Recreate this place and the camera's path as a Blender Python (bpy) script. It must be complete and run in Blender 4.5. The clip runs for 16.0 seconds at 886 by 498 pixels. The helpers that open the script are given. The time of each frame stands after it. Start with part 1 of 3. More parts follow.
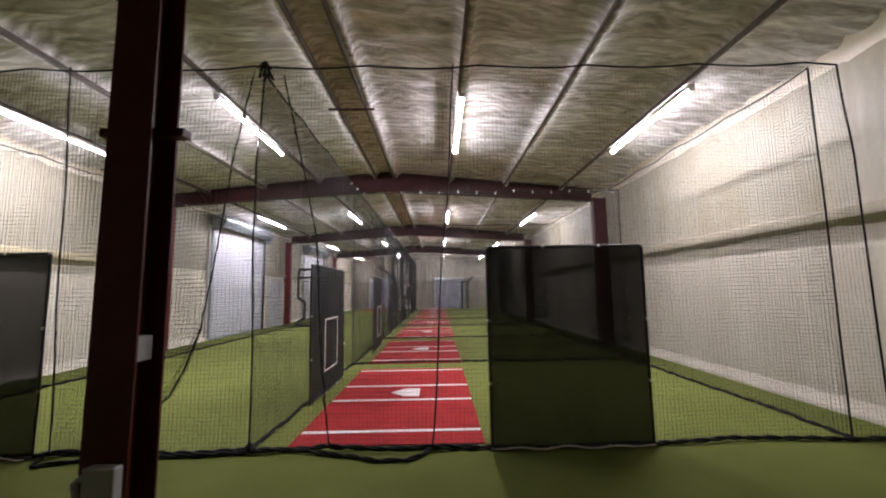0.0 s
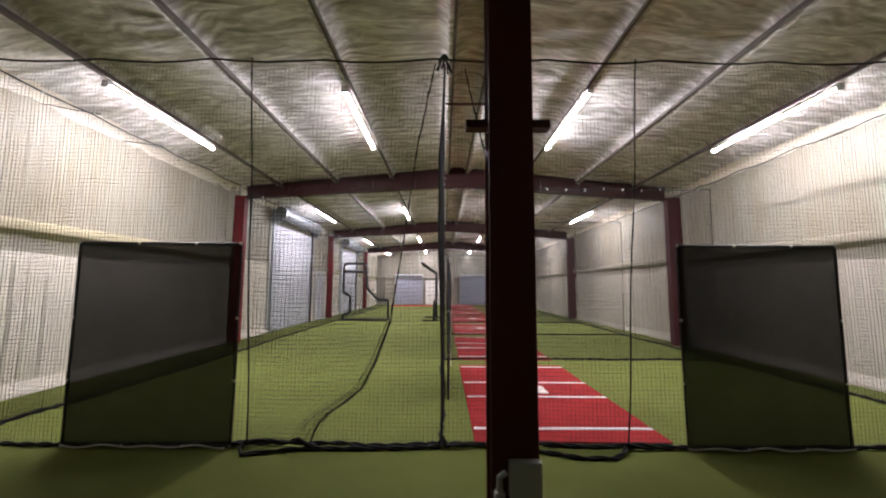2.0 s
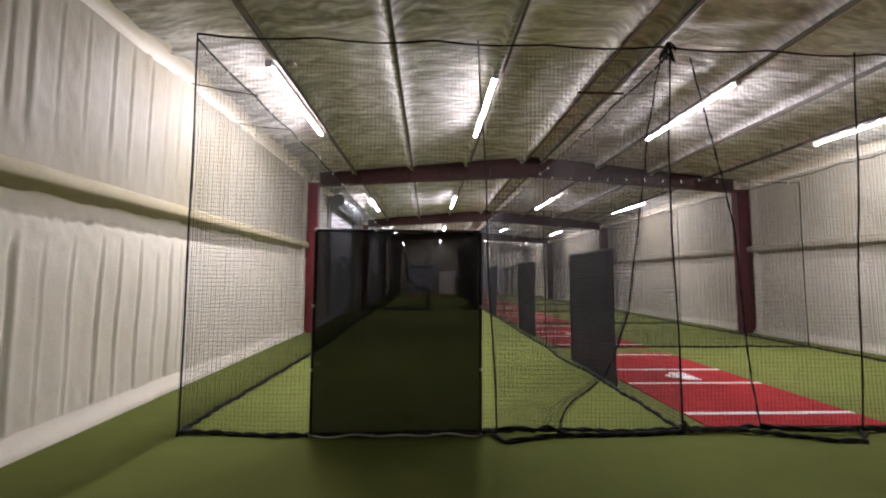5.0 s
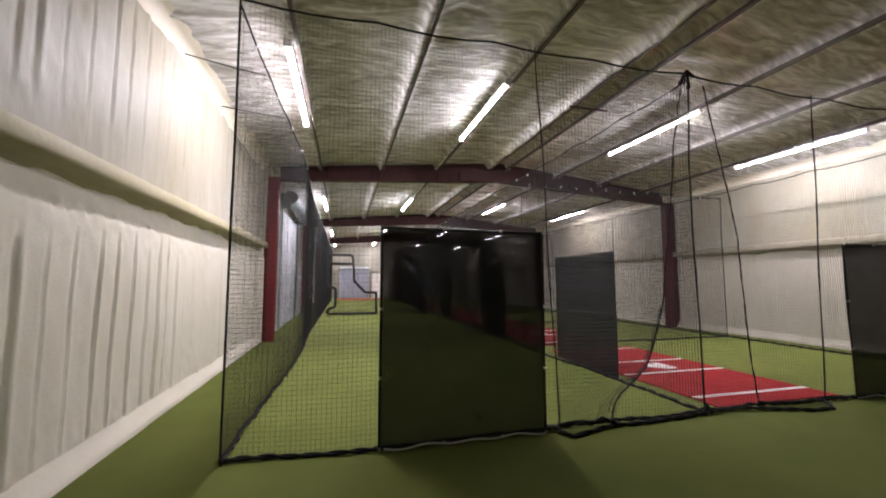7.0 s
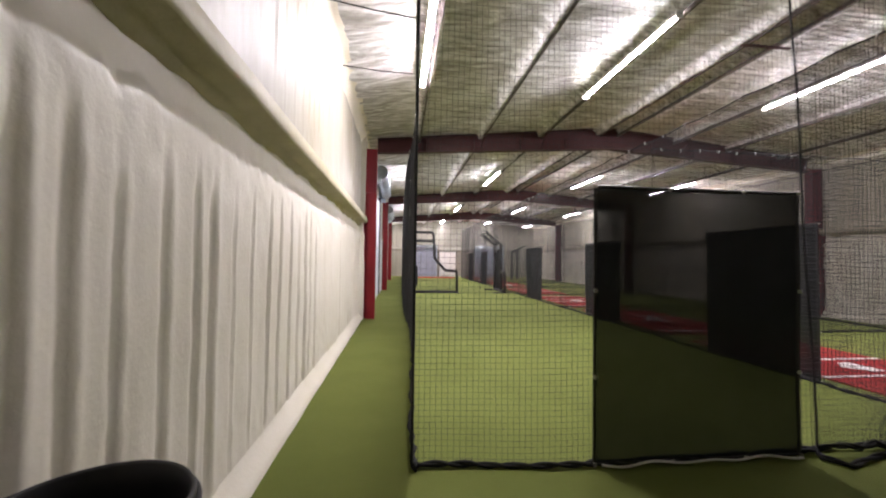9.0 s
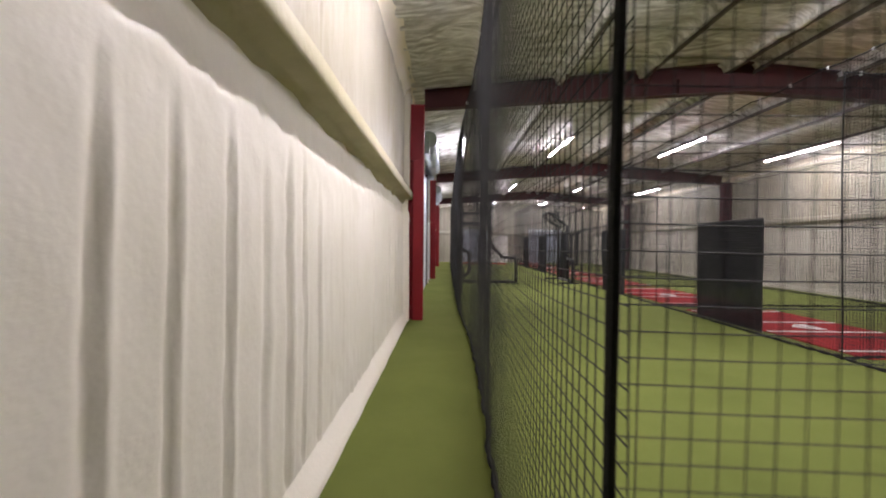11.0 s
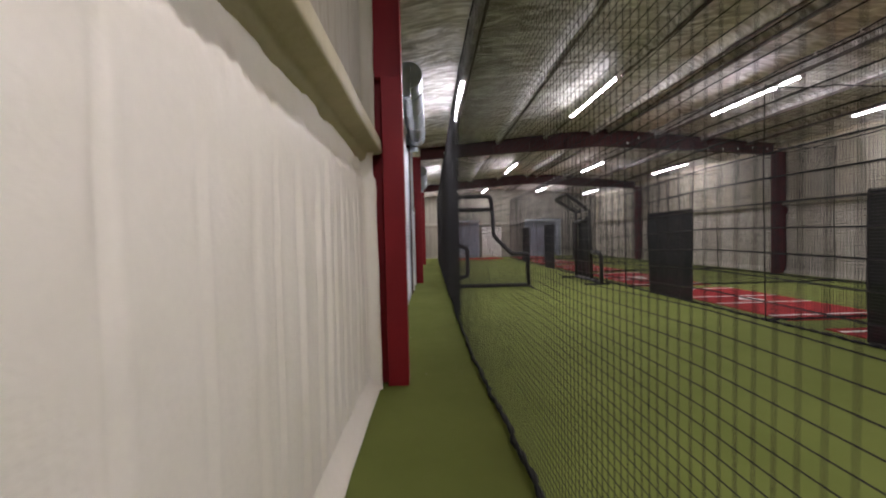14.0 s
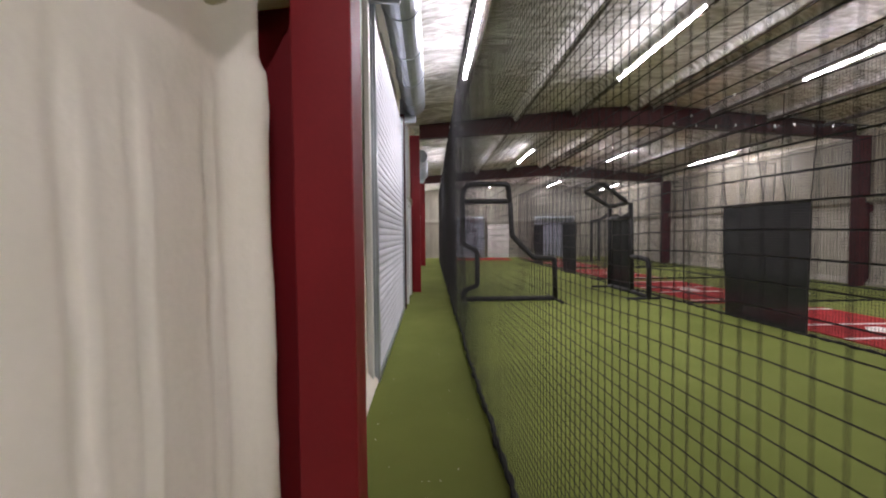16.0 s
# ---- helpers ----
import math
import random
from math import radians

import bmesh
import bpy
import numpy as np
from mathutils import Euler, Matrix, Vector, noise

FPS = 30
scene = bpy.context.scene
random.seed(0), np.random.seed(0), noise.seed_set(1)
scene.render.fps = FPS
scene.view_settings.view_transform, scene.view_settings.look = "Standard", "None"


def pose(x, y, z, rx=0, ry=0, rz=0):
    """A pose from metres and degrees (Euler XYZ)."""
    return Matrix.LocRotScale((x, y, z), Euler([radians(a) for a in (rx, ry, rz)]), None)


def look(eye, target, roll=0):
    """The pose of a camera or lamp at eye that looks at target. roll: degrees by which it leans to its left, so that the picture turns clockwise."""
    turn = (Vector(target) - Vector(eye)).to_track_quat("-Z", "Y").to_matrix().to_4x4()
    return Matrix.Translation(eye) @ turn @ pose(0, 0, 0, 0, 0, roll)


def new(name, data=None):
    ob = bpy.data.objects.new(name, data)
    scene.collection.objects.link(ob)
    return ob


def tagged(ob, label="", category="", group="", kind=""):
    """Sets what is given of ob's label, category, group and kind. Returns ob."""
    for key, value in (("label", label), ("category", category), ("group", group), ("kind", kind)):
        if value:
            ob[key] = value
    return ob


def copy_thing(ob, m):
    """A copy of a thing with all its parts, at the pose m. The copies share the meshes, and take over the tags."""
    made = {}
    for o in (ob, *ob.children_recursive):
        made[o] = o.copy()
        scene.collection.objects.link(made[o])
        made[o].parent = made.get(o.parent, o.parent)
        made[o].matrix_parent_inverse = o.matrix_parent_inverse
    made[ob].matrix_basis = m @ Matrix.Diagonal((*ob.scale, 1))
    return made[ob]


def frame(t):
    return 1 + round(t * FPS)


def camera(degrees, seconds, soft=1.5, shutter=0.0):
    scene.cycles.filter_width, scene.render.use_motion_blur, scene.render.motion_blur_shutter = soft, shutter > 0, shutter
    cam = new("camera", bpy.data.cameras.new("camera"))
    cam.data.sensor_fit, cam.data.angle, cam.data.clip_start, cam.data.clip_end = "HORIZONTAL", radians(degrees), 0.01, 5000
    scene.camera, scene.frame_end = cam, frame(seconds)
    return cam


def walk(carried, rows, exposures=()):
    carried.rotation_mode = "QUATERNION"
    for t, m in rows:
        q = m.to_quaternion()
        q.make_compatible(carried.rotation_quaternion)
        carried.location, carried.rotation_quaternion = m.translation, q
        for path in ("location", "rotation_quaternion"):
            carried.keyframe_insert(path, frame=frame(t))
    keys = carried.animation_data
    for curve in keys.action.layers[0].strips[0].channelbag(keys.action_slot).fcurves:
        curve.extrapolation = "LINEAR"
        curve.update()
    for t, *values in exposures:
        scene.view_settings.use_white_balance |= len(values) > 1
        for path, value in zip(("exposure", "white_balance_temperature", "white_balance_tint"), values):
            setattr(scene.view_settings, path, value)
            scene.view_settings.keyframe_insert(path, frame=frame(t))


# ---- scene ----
cam = camera(98.8, 16.0, soft=2.0, shutter=0.28)
PATH = [
    (0, (0.243, 0.19, 1.527), (0.269, 2.178, 1.746), -0.9),
    (0.5, (-0.237, 0.21, 1.583), (-0.218, 2.203, 1.755), -1.1),
    (1, (-0.712, 0.183, 1.567), (-0.672, 2.173, 1.764), -0.7),
    (1.5, (-1.158, 0.171, 1.531), (-1.152, 2.16, 1.744), -0.1),
    (2, (-1.6, 0.229, 1.534), (-1.603, 2.219, 1.735), 0.3),
    (2.5, (-2.07, 0.183, 1.522), (-2.081, 2.172, 1.727), 0.5),
    (3, (-2.489, 0.199, 1.506), (-2.545, 2.188, 1.708), 0.5),
    (3.5, (-2.931, 0.236, 1.53), (-3.002, 2.228, 1.698), 0.4),
    (4, (-3.363, 0.21, 1.531), (-3.412, 2.205, 1.665), 0.4),
    (6.5, (-5.217, 0.506, 1.466), (-4.823, 2.459, 1.643), 0.1),
    (7, (-5.567, 0.56, 1.474), (-5.063, 2.488, 1.642), 0.1),
    (7.5, (-5.85, 0.673, 1.459), (-5.308, 2.593, 1.606), 0.5),
    (8, (-6.173, 0.801, 1.441), (-5.696, 2.74, 1.565), 0.6),
    (8.5, (-6.461, 1.039, 1.442), (-6.105, 3.005, 1.527), 0.7),
    (9, (-6.603, 1.471, 1.424), (-6.378, 3.458, 1.482), 0.8),
    (9.5, (-6.656, 1.980, 1.432), (-6.556, 3.977, 1.449), 0.8),
    (10, (-6.706, 2.493, 1.423), (-6.707, 4.493, 1.425), 0.7),
    (10.2, (-6.708, 2.701, 1.435), (-6.730, 4.701, 1.426), 0.8),
    (12.5, (-6.908, 5.142, 1.465), (-6.879, 7.142, 1.42), -0.7),
    (13, (-6.925, 5.731, 1.475), (-6.873, 7.729, 1.412), -1.1),
    (13.5, (-6.929, 6.344, 1.467), (-6.858, 8.341, 1.407), -1.2),
    (14, (-6.943, 6.956, 1.452), (-6.875, 8.954, 1.394), -1.3),
    (14.5, (-6.956, 7.563, 1.429), (-6.865, 9.56, 1.369), -0.9),
    (15, (-6.949, 8.124, 1.434), (-6.89, 10.122, 1.366), -0.7),
    (15.5, (-6.952, 8.762, 1.452), (-6.861, 10.76, 1.399), -0.4),
    (16, (-6.917, 9.36, 1.488), (-6.853, 11.358, 1.415), -0.5),
]
walk(cam, [(t, look(eye, target, roll)) for t, eye, target, roll in PATH],
     exposures=[(0, 0.28), (4.0, 0.22), (7.0, 0.2), (8.5, 0.44), (9.5, 0.55), (10.2, 0.44), (12.3, -0.18), (14.0, -0.32), (16.0, -0.05)])

# ---- world and light ----
world = bpy.data.worlds.new("night")
scene.world = world
world.use_nodes = True
world.node_tree.nodes["Background"].inputs[0].default_value = (0.02, 0.022, 0.025, 1)
world.node_tree.nodes["Background"].inputs[1].default_value = 0.2
TUBE_POWER = 226.0

# ---- the plan, in metres ----
MID = -1.22                      # ridge line
XL, XR = -7.55, 5.11             # inner faces of the side walls
Y0, Y1 = -3.2, 34.2              # back and far walls
BAY = 8.62
FRAMES = [2.2, 10.79, 19.41, 28.03]
NET_Y, NET_TOP = 4.07, 3.96
NET_L, NET_M, NET_R = -6.45, -1.6, 4.33


def roof(x):
    return 4.86 - 0.083 * abs(x - MID)


# ---- materials ----
def node(nt, kind, **values):
    n = nt.nodes.new(kind)
    for k, v in values.items():
        n.inputs[k.replace("_", " ")].default_value = v
    return n


def material(name, colour, rough=0.6, metal=0.0, vary=0.12, scale=3.0, fine=60.0, bump=0.0, bump_scale=40.0,
             stretch=(1, 1, 1), colour2=None, rough_vary=0.1, spec=0.5, per_object=0.0, distort=0.0, low=0.3, high=0.7):
    m = bpy.data.materials.new(name)
    m.use_nodes = True
    nt = m.node_tree
    b = nt.nodes["Principled BSDF"]
    b.inputs["Metallic"].default_value = metal
    b.inputs["Specular IOR Level"].default_value = spec
    tc = nt.nodes.new("ShaderNodeTexCoord")
    geo = nt.nodes.new("ShaderNodeNewGeometry")
    mp = nt.nodes.new("ShaderNodeMapping")
    mp.inputs["Scale"].default_value = stretch
    nt.links.new(geo.outputs["Position"], mp.inputs["Vector"])
    n1 = node(nt, "ShaderNodeTexNoise", Scale=scale, Detail=5.0, Roughness=0.6)
    n2 = node(nt, "ShaderNodeTexNoise", Scale=fine, Detail=3.0)
    for n in (n1, n2):
        nt.links.new(mp.outputs[0], n.inputs["Vector"])
    ramp = nt.nodes.new("ShaderNodeMapRange")
    n1.inputs["Distortion"].default_value = distort
    ramp.inputs["From Min"].default_value, ramp.inputs["From Max"].default_value = low, high
    nt.links.new(n1.outputs["Fac"], ramp.inputs["Value"])
    mix = nt.nodes.new("ShaderNodeMix")
    mix.data_type = "RGBA"
    c2 = colour2 or tuple(c * (1 - 2.2 * vary) for c in colour)
    mix.inputs["A"].default_value, mix.inputs["B"].default_value = (*colour, 1), (*c2, 1)
    nt.links.new(ramp.outputs[0], mix.inputs["Factor"])
    hsv = nt.nodes.new("ShaderNodeHueSaturation")
    nt.links.new(mix.outputs["Result"], hsv.inputs["Color"])
    val = nt.nodes.new("ShaderNodeMapRange")
    val.inputs["To Min"].default_value, val.inputs["To Max"].default_value = 1 - vary, 1 + vary
    nt.links.new(n2.outputs["Fac"], val.inputs["Value"])
    if per_object:
        info = nt.nodes.new("ShaderNodeObjectInfo")
        pm = nt.nodes.new("ShaderNodeMapRange")
        pm.inputs["To Min"].default_value, pm.inputs["To Max"].default_value = -per_object, per_object
        nt.links.new(info.outputs["Random"], pm.inputs["Value"])
        add = nt.nodes.new("ShaderNodeMath")
        nt.links.new(val.outputs[0], add.inputs[0])
        nt.links.new(pm.outputs[0], add.inputs[1])
        nt.links.new(add.outputs[0], hsv.inputs["Value"])
    else:
        nt.links.new(val.outputs[0], hsv.inputs["Value"])
    nt.links.new(hsv.outputs["Color"], b.inputs["Base Color"])
    rr = nt.nodes.new("ShaderNodeMapRange")
    rr.inputs["To Min"].default_value = max(0.03, rough - rough_vary)
    rr.inputs["To Max"].default_value = min(1.0, rough + rough_vary)
    nt.links.new(n1.outputs["Fac"], rr.inputs["Value"])
    nt.links.new(rr.outputs[0], b.inputs["Roughness"])
    if bump:
        n3 = node(nt, "ShaderNodeTexNoise", Scale=bump_scale, Detail=4.0)
        nt.links.new(mp.outputs[0], n3.inputs["Vector"])
        bp = node(nt, "ShaderNodeBump", Strength=1.0, Distance=bump)
        nt.links.new(n3.outputs["Fac"], bp.inputs["Height"])
        nt.links.new(bp.outputs[0], b.inputs["Normal"])
    return m


def glowing(name, colour, power):
    m = bpy.data.materials.new(name)
    m.use_nodes = True
    b = m.node_tree.nodes["Principled BSDF"]
    b.inputs["Base Color"].default_value = (0.9, 0.9, 0.9, 1)
    b.inputs["Emission Color"].default_value = (*colour, 1)
    b.inputs["Emission Strength"].default_value = power
    return m


def woven(name, colour, open_part, size=400.0):
    """Open-weave cloth: a share of it is holes."""
    m = material(name, colour, 0.75, vary=0.15, scale=2.0, fine=size, bump=0.0005, bump_scale=500, spec=0.2)
    nt = m.node_tree
    b, out = nt.nodes["Principled BSDF"], nt.nodes["Material Output"]
    clear = nt.nodes.new("ShaderNodeBsdfTransparent")
    mix = nt.nodes.new("ShaderNodeMixShader")
    mix.inputs[0].default_value = open_part
    nt.links.new(b.outputs[0], mix.inputs[1])
    nt.links.new(clear.outputs[0], mix.inputs[2])
    nt.links.new(mix.outputs[0], out.inputs["Surface"])
    return m


M_TURF = material("green_turf", (0.158, 0.183, 0.043), 0.95, vary=0.16, scale=1.1, fine=220, bump=0.004, bump_scale=420, spec=0.15,
                  colour2=(0.128, 0.15, 0.034))
M_FOAM = material("cream_spray_foam", (0.87, 0.81, 0.705), 0.5, vary=0.035, scale=1.6, fine=40, bump=0.002, bump_scale=42,
                  colour2=(0.81, 0.75, 0.625), stretch=(1, 1, 0.8), spec=0.35)
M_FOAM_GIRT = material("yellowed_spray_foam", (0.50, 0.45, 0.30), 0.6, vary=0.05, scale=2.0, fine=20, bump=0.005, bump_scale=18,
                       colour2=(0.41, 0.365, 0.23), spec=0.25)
# east girt: beige like its wall, darkened so it reads as a shaded line
M_GIRT_EAST = material("shaded_beige_girt_foam", (0.38, 0.345, 0.27), 0.65, vary=0.06, scale=2.0, fine=20, bump=0.005, bump_scale=18,
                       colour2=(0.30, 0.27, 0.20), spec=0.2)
M_CEIL = material("grey_ceiling_foam", (0.46, 0.438, 0.41), 0.6, vary=0.32, scale=1.7, fine=8, bump=0.02, bump_scale=5,
                  colour2=(0.88, 0.87, 0.865), stretch=(0.55, 2.2, 1), rough_vary=0.15, spec=0.45, distort=2.2, low=0.40, high=0.62)


def add_swirls(m, dark):
    """Curved spray passes: thin darker arcs over the coat, wandering with a coarse noise."""
    nt = m.node_tree
    b = nt.nodes["Principled BSDF"]
    geo = nt.nodes.new("ShaderNodeNewGeometry")
    warp = node(nt, "ShaderNodeTexNoise", Scale=0.9, Detail=2.0)
    nt.links.new(geo.outputs["Position"], warp.inputs["Vector"])
    scaled = nt.nodes.new("ShaderNodeVectorMath")
    scaled.operation = "MULTIPLY_ADD"
    scaled.inputs[1].default_value = (1.1, 1.1, 0.0)
    nt.links.new(warp.outputs["Color"], scaled.inputs[0])
    nt.links.new(geo.outputs["Position"], scaled.inputs[2])
    wave = nt.nodes.new("ShaderNodeTexWave")
    wave.bands_direction = "Y"
    wave.inputs["Scale"].default_value = 1.5
    wave.inputs["Distortion"].default_value = 5.0
    wave.inputs["Detail"].default_value = 3.0
    wave.inputs["Detail Scale"].default_value = 2.6
    nt.links.new(scaled.outputs[0], wave.inputs["Vector"])
    patch = node(nt, "ShaderNodeTexNoise", Scale=0.75, Detail=2.0)
    nt.links.new(geo.outputs["Position"], patch.inputs["Vector"])
    where = nt.nodes.new("ShaderNodeMapRange")
    where.inputs["From Min"].default_value, where.inputs["From Max"].default_value = 0.38, 0.62
    nt.links.new(patch.outputs["Fac"], where.inputs["Value"])
    arc = nt.nodes.new("ShaderNodeMath")
    arc.operation = "MULTIPLY"
    nt.links.new(wave.outputs["Fac"], arc.inputs[0])
    nt.links.new(where.outputs[0], arc.inputs[1])
    mix = nt.nodes.new("ShaderNodeMix")
    mix.data_type, mix.blend_type = "RGBA", "MULTIPLY"
    mix.inputs["B"].default_value = (*dark, 1)
    old = b.inputs["Base Color"].links[0].from_socket
    nt.links.new(arc.outputs[0], mix.inputs["Factor"])
    nt.links.new(old, mix.inputs["A"])
    nt.links.new(mix.outputs["Result"], b.inputs["Base Color"])
    bump = node(nt, "ShaderNodeBump", Strength=0.6, Distance=0.012)
    nt.links.new(arc.outputs[0], bump.inputs["Height"])
    nt.links.new(b.inputs["Normal"].links[0].from_socket, bump.inputs["Normal"])
    nt.links.new(bump.outputs[0], b.inputs["Normal"])


add_swirls(M_CEIL, (0.60, 0.58, 0.54))
# yellower foam above the girt, also darkened to hold down the tubes' glare
M_FOAM_UPPER = material("dimmed_yellow_spray_foam", (0.43, 0.40, 0.325), 0.5, vary=0.04, scale=1.3, fine=16, bump=0.006, bump_scale=12,
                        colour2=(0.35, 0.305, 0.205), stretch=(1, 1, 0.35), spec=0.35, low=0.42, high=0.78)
# east wall: same foam as the west, darkened to make that side dimmer
M_FOAM_EAST = material("dimmed_east_wall_foam", (0.64, 0.595, 0.51), 0.55, vary=0.05, scale=1.4, fine=20, bump=0.008, bump_scale=18,
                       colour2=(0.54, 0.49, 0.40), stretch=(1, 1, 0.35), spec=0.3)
# end walls: cream foam darkened, so the dimness of the far end is in the colour
M_FOAM_END = material("dimmed_end_wall_foam", (0.28, 0.266, 0.225), 0.6, vary=0.08, scale=1.2, fine=14, bump=0.008, bump_scale=14,
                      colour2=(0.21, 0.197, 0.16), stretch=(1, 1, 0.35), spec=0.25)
# east columns: the oxblood paint again, darkened for the weaker light on them
M_STEEL_DIM = material("dimmed_oxblood_steel", (0.11, 0.012, 0.017), 0.55, spec=0.3, vary=0.1, scale=1.8, fine=55, bump=0.0006, bump_scale=60)
M_PURLIN = material("brown_primer_steel", (0.13, 0.11, 0.09), 0.5, vary=0.2, scale=3.0, fine=40, spec=0.35)
M_STEEL = material("oxblood_painted_steel", (0.23, 0.011, 0.017), 0.5, spec=0.3, vary=0.08, scale=1.5, fine=60, bump=0.0006, bump_scale=60)
# deeper red for the rafters; the weaker light up there is in the colour
M_STEEL_DARK = material("dark_red_steel", (0.058, 0.013, 0.013), 0.55, spec=0.3, vary=0.12, scale=2.5, fine=50, bump=0.0006, bump_scale=60)
M_POST = material("dark_red_post_paint", (0.080, 0.010, 0.011), 0.5, vary=0.12, scale=2.5, fine=50, spec=0.3, bump=0.0006, bump_scale=60)
M_RED = material("red_turf", (0.36, 0.028, 0.03), 0.95, vary=0.12, scale=2.2, fine=200, bump=0.003, bump_scale=400, spec=0.12)
M_WHITE = material("white_turf_inlay", (0.78, 0.76, 0.74), 0.9, vary=0.05, scale=5, fine=180, bump=0.002, bump_scale=300, spec=0.2)
M_NET = material("black_net_cord", (0.012, 0.012, 0.014), 0.7, vary=0.1, spec=0.3)
M_ROPE = material("black_braided_rope", (0.011, 0.011, 0.011), 0.75, vary=0.2, fine=150, bump=0.003, bump_scale=150, spec=0.3)
M_SCREEN = woven("black_windscreen_mesh", (0.016, 0.0185, 0.020), 0.065)
M_SCREEN_THICK = woven("black_vinyl_mesh", (0.013, 0.0145, 0.016), 0.05)
M_HEM = material("black_vinyl_hem", (0.008, 0.008, 0.008), 0.5, vary=0.1)
M_BRASS = material("dull_nickel", (0.6, 0.58, 0.52), 0.35, metal=1.0, vary=0.05)
M_DOOR = material("grey_door_steel", (0.70, 0.71, 0.77), 0.4, metal=0.1, vary=0.04, scale=1.5, fine=40, per_object=0.02)
M_DOOR_FAR = material("blue_grey_door_steel", (0.34, 0.37, 0.45), 0.45, metal=0.1, vary=0.05)
M_GALV = material("galvanised_steel", (0.45, 0.50, 0.54), 0.32, metal=0.75, vary=0.08, scale=4)
M_TRIM = material("off_white_trim", (0.70, 0.69, 0.66), 0.5, vary=0.04)
M_PAD = material("black_foam_padding", (0.012, 0.012, 0.013), 0.6, vary=0.15, bump=0.001, bump_scale=80)
M_PLASTIC = material("black_plastic", (0.010, 0.010, 0.011), 0.45, vary=0.1)
M_GREYBOX = material("grey_outlet_box", (0.42, 0.42, 0.44), 0.45, vary=0.05)
M_FIXTURE = material("white_enamel", (0.75, 0.75, 0.75), 0.4, vary=0.03)
M_TUBE = glowing("lit_tube", (1.0, 0.935, 1.02), TUBE_POWER)


# ---- mesh helpers ----
class Soup:
    """Vertices and faces of one mesh."""

    def __init__(self):
        self.v, self.f = [], []

    def add(self, verts, faces):
        k = len(self.v)
        self.v.extend(tuple(p) for p in verts)
        self.f.extend(tuple(i + k for i in face) for face in faces)

    def box(self, a, b, bevel=0.0):
        (x0, y0, z0), (x1, y1, z1) = a, b
        if not bevel:
            self.add([(x, y, z) for x in (x0, x1) for y in (y0, y1) for z in (z0, z1)],
                     [(0, 1, 3, 2), (4, 6, 7, 5), (0, 4, 5, 1), (2, 3, 7, 6), (0, 2, 6, 4), (1, 5, 7, 3)])
            return
        bm = bmesh.new()
        bmesh.ops.create_cube(bm, size=1, matrix=Matrix.Translation(((x0 + x1) / 2, (y0 + y1) / 2, (z0 + z1) / 2))
                              @ Matrix.Diagonal((x1 - x0, y1 - y0, z1 - z0, 1)))
        bmesh.ops.bevel(bm, geom=bm.edges[:], offset=bevel, segments=2, affect="EDGES", profile=0.5)
        bm.verts.index_update()
        self.add([v.co[:] for v in bm.verts], [[v.index for v in f.verts] for f in bm.faces])
        bm.free()

    def tube(self, pts, r, sides=8, closed=False, caps=True):
        pts = [Vector(p) for p in pts]
        n = len(pts)
        rings = []
        ref = None
        for i, p in enumerate(pts):
            a = pts[i - 1] if (i or closed) else p
            b = pts[(i + 1) % n] if (i < n - 1 or closed) else p
            d = (b - a).normalized()
            if ref is None or abs(ref.dot(d)) > 0.95:
                ref = Vector((0, 0, 1)) if abs(d.z) < 0.9 else Vector((1, 0, 0))
            u = (ref - d * ref.dot(d)).normalized()
            w = d.cross(u)
            ref = u
            rings.append([p + (u * math.cos(2 * math.pi * k / sides) + w * math.sin(2 * math.pi * k / sides)) * r for k in range(sides)])
        faces = []
        for i in range(n if closed else n - 1):
            j = (i + 1) % n
            for k in range(sides):
                m = (k + 1) % sides
                faces.append((i * sides + k, i * sides + m, j * sides + m, j * sides + k))
        if caps and not closed:
            faces.append(tuple(range(sides - 1, -1, -1)))
            faces.append(tuple((n - 1) * sides + k for k in range(sides)))
        self.add([p for ring in rings for p in ring], faces)

    def prism(self, outline, axis, a, b):
        """A closed outline of two coordinates, drawn out along axis ('x', 'y' or 'z')."""
        def at(p, t):
            return {"x": (t, p[0], p[1]), "y": (p[0], t, p[1]), "z": (p[0], p[1], t)}[axis]
        n = len(outline)
        self.add([at(p, a) for p in outline] + [at(p, b) for p in outline],
                 [tuple(range(n)), tuple(range(2 * n - 1, n - 1, -1))] + [(i, n + i, n + (i + 1) % n, (i + 1) % n) for i in range(n)])

    def lathe(self, profile, centre, sides=32):
        cx, cy, cz = centre
        self.add([(cx + r * math.cos(2 * math.pi * k / sides), cy + r * math.sin(2 * math.pi * k / sides), cz + z)
                  for r, z in profile for k in range(sides)],
                 [(i * sides + k, i * sides + (k + 1) % sides, (i + 1) * sides + (k + 1) % sides, (i + 1) * sides + k)
                  for i in range(len(profile) - 1) for k in range(sides)])


def mesh_of(name, soup, mat, smooth=False):
    me = bpy.data.meshes.new(name)
    me.from_pydata(soup.v, [], soup.f)
    me.materials.append(mat)
    bm = bmesh.new()
    bm.from_mesh(me)
    bmesh.ops.recalc_face_normals(bm, faces=bm.faces[:])
    bm.to_mesh(me)
    bm.free()
    if smooth:
        me.polygons.foreach_set("use_smooth", [True] * len(me.polygons))
    return me


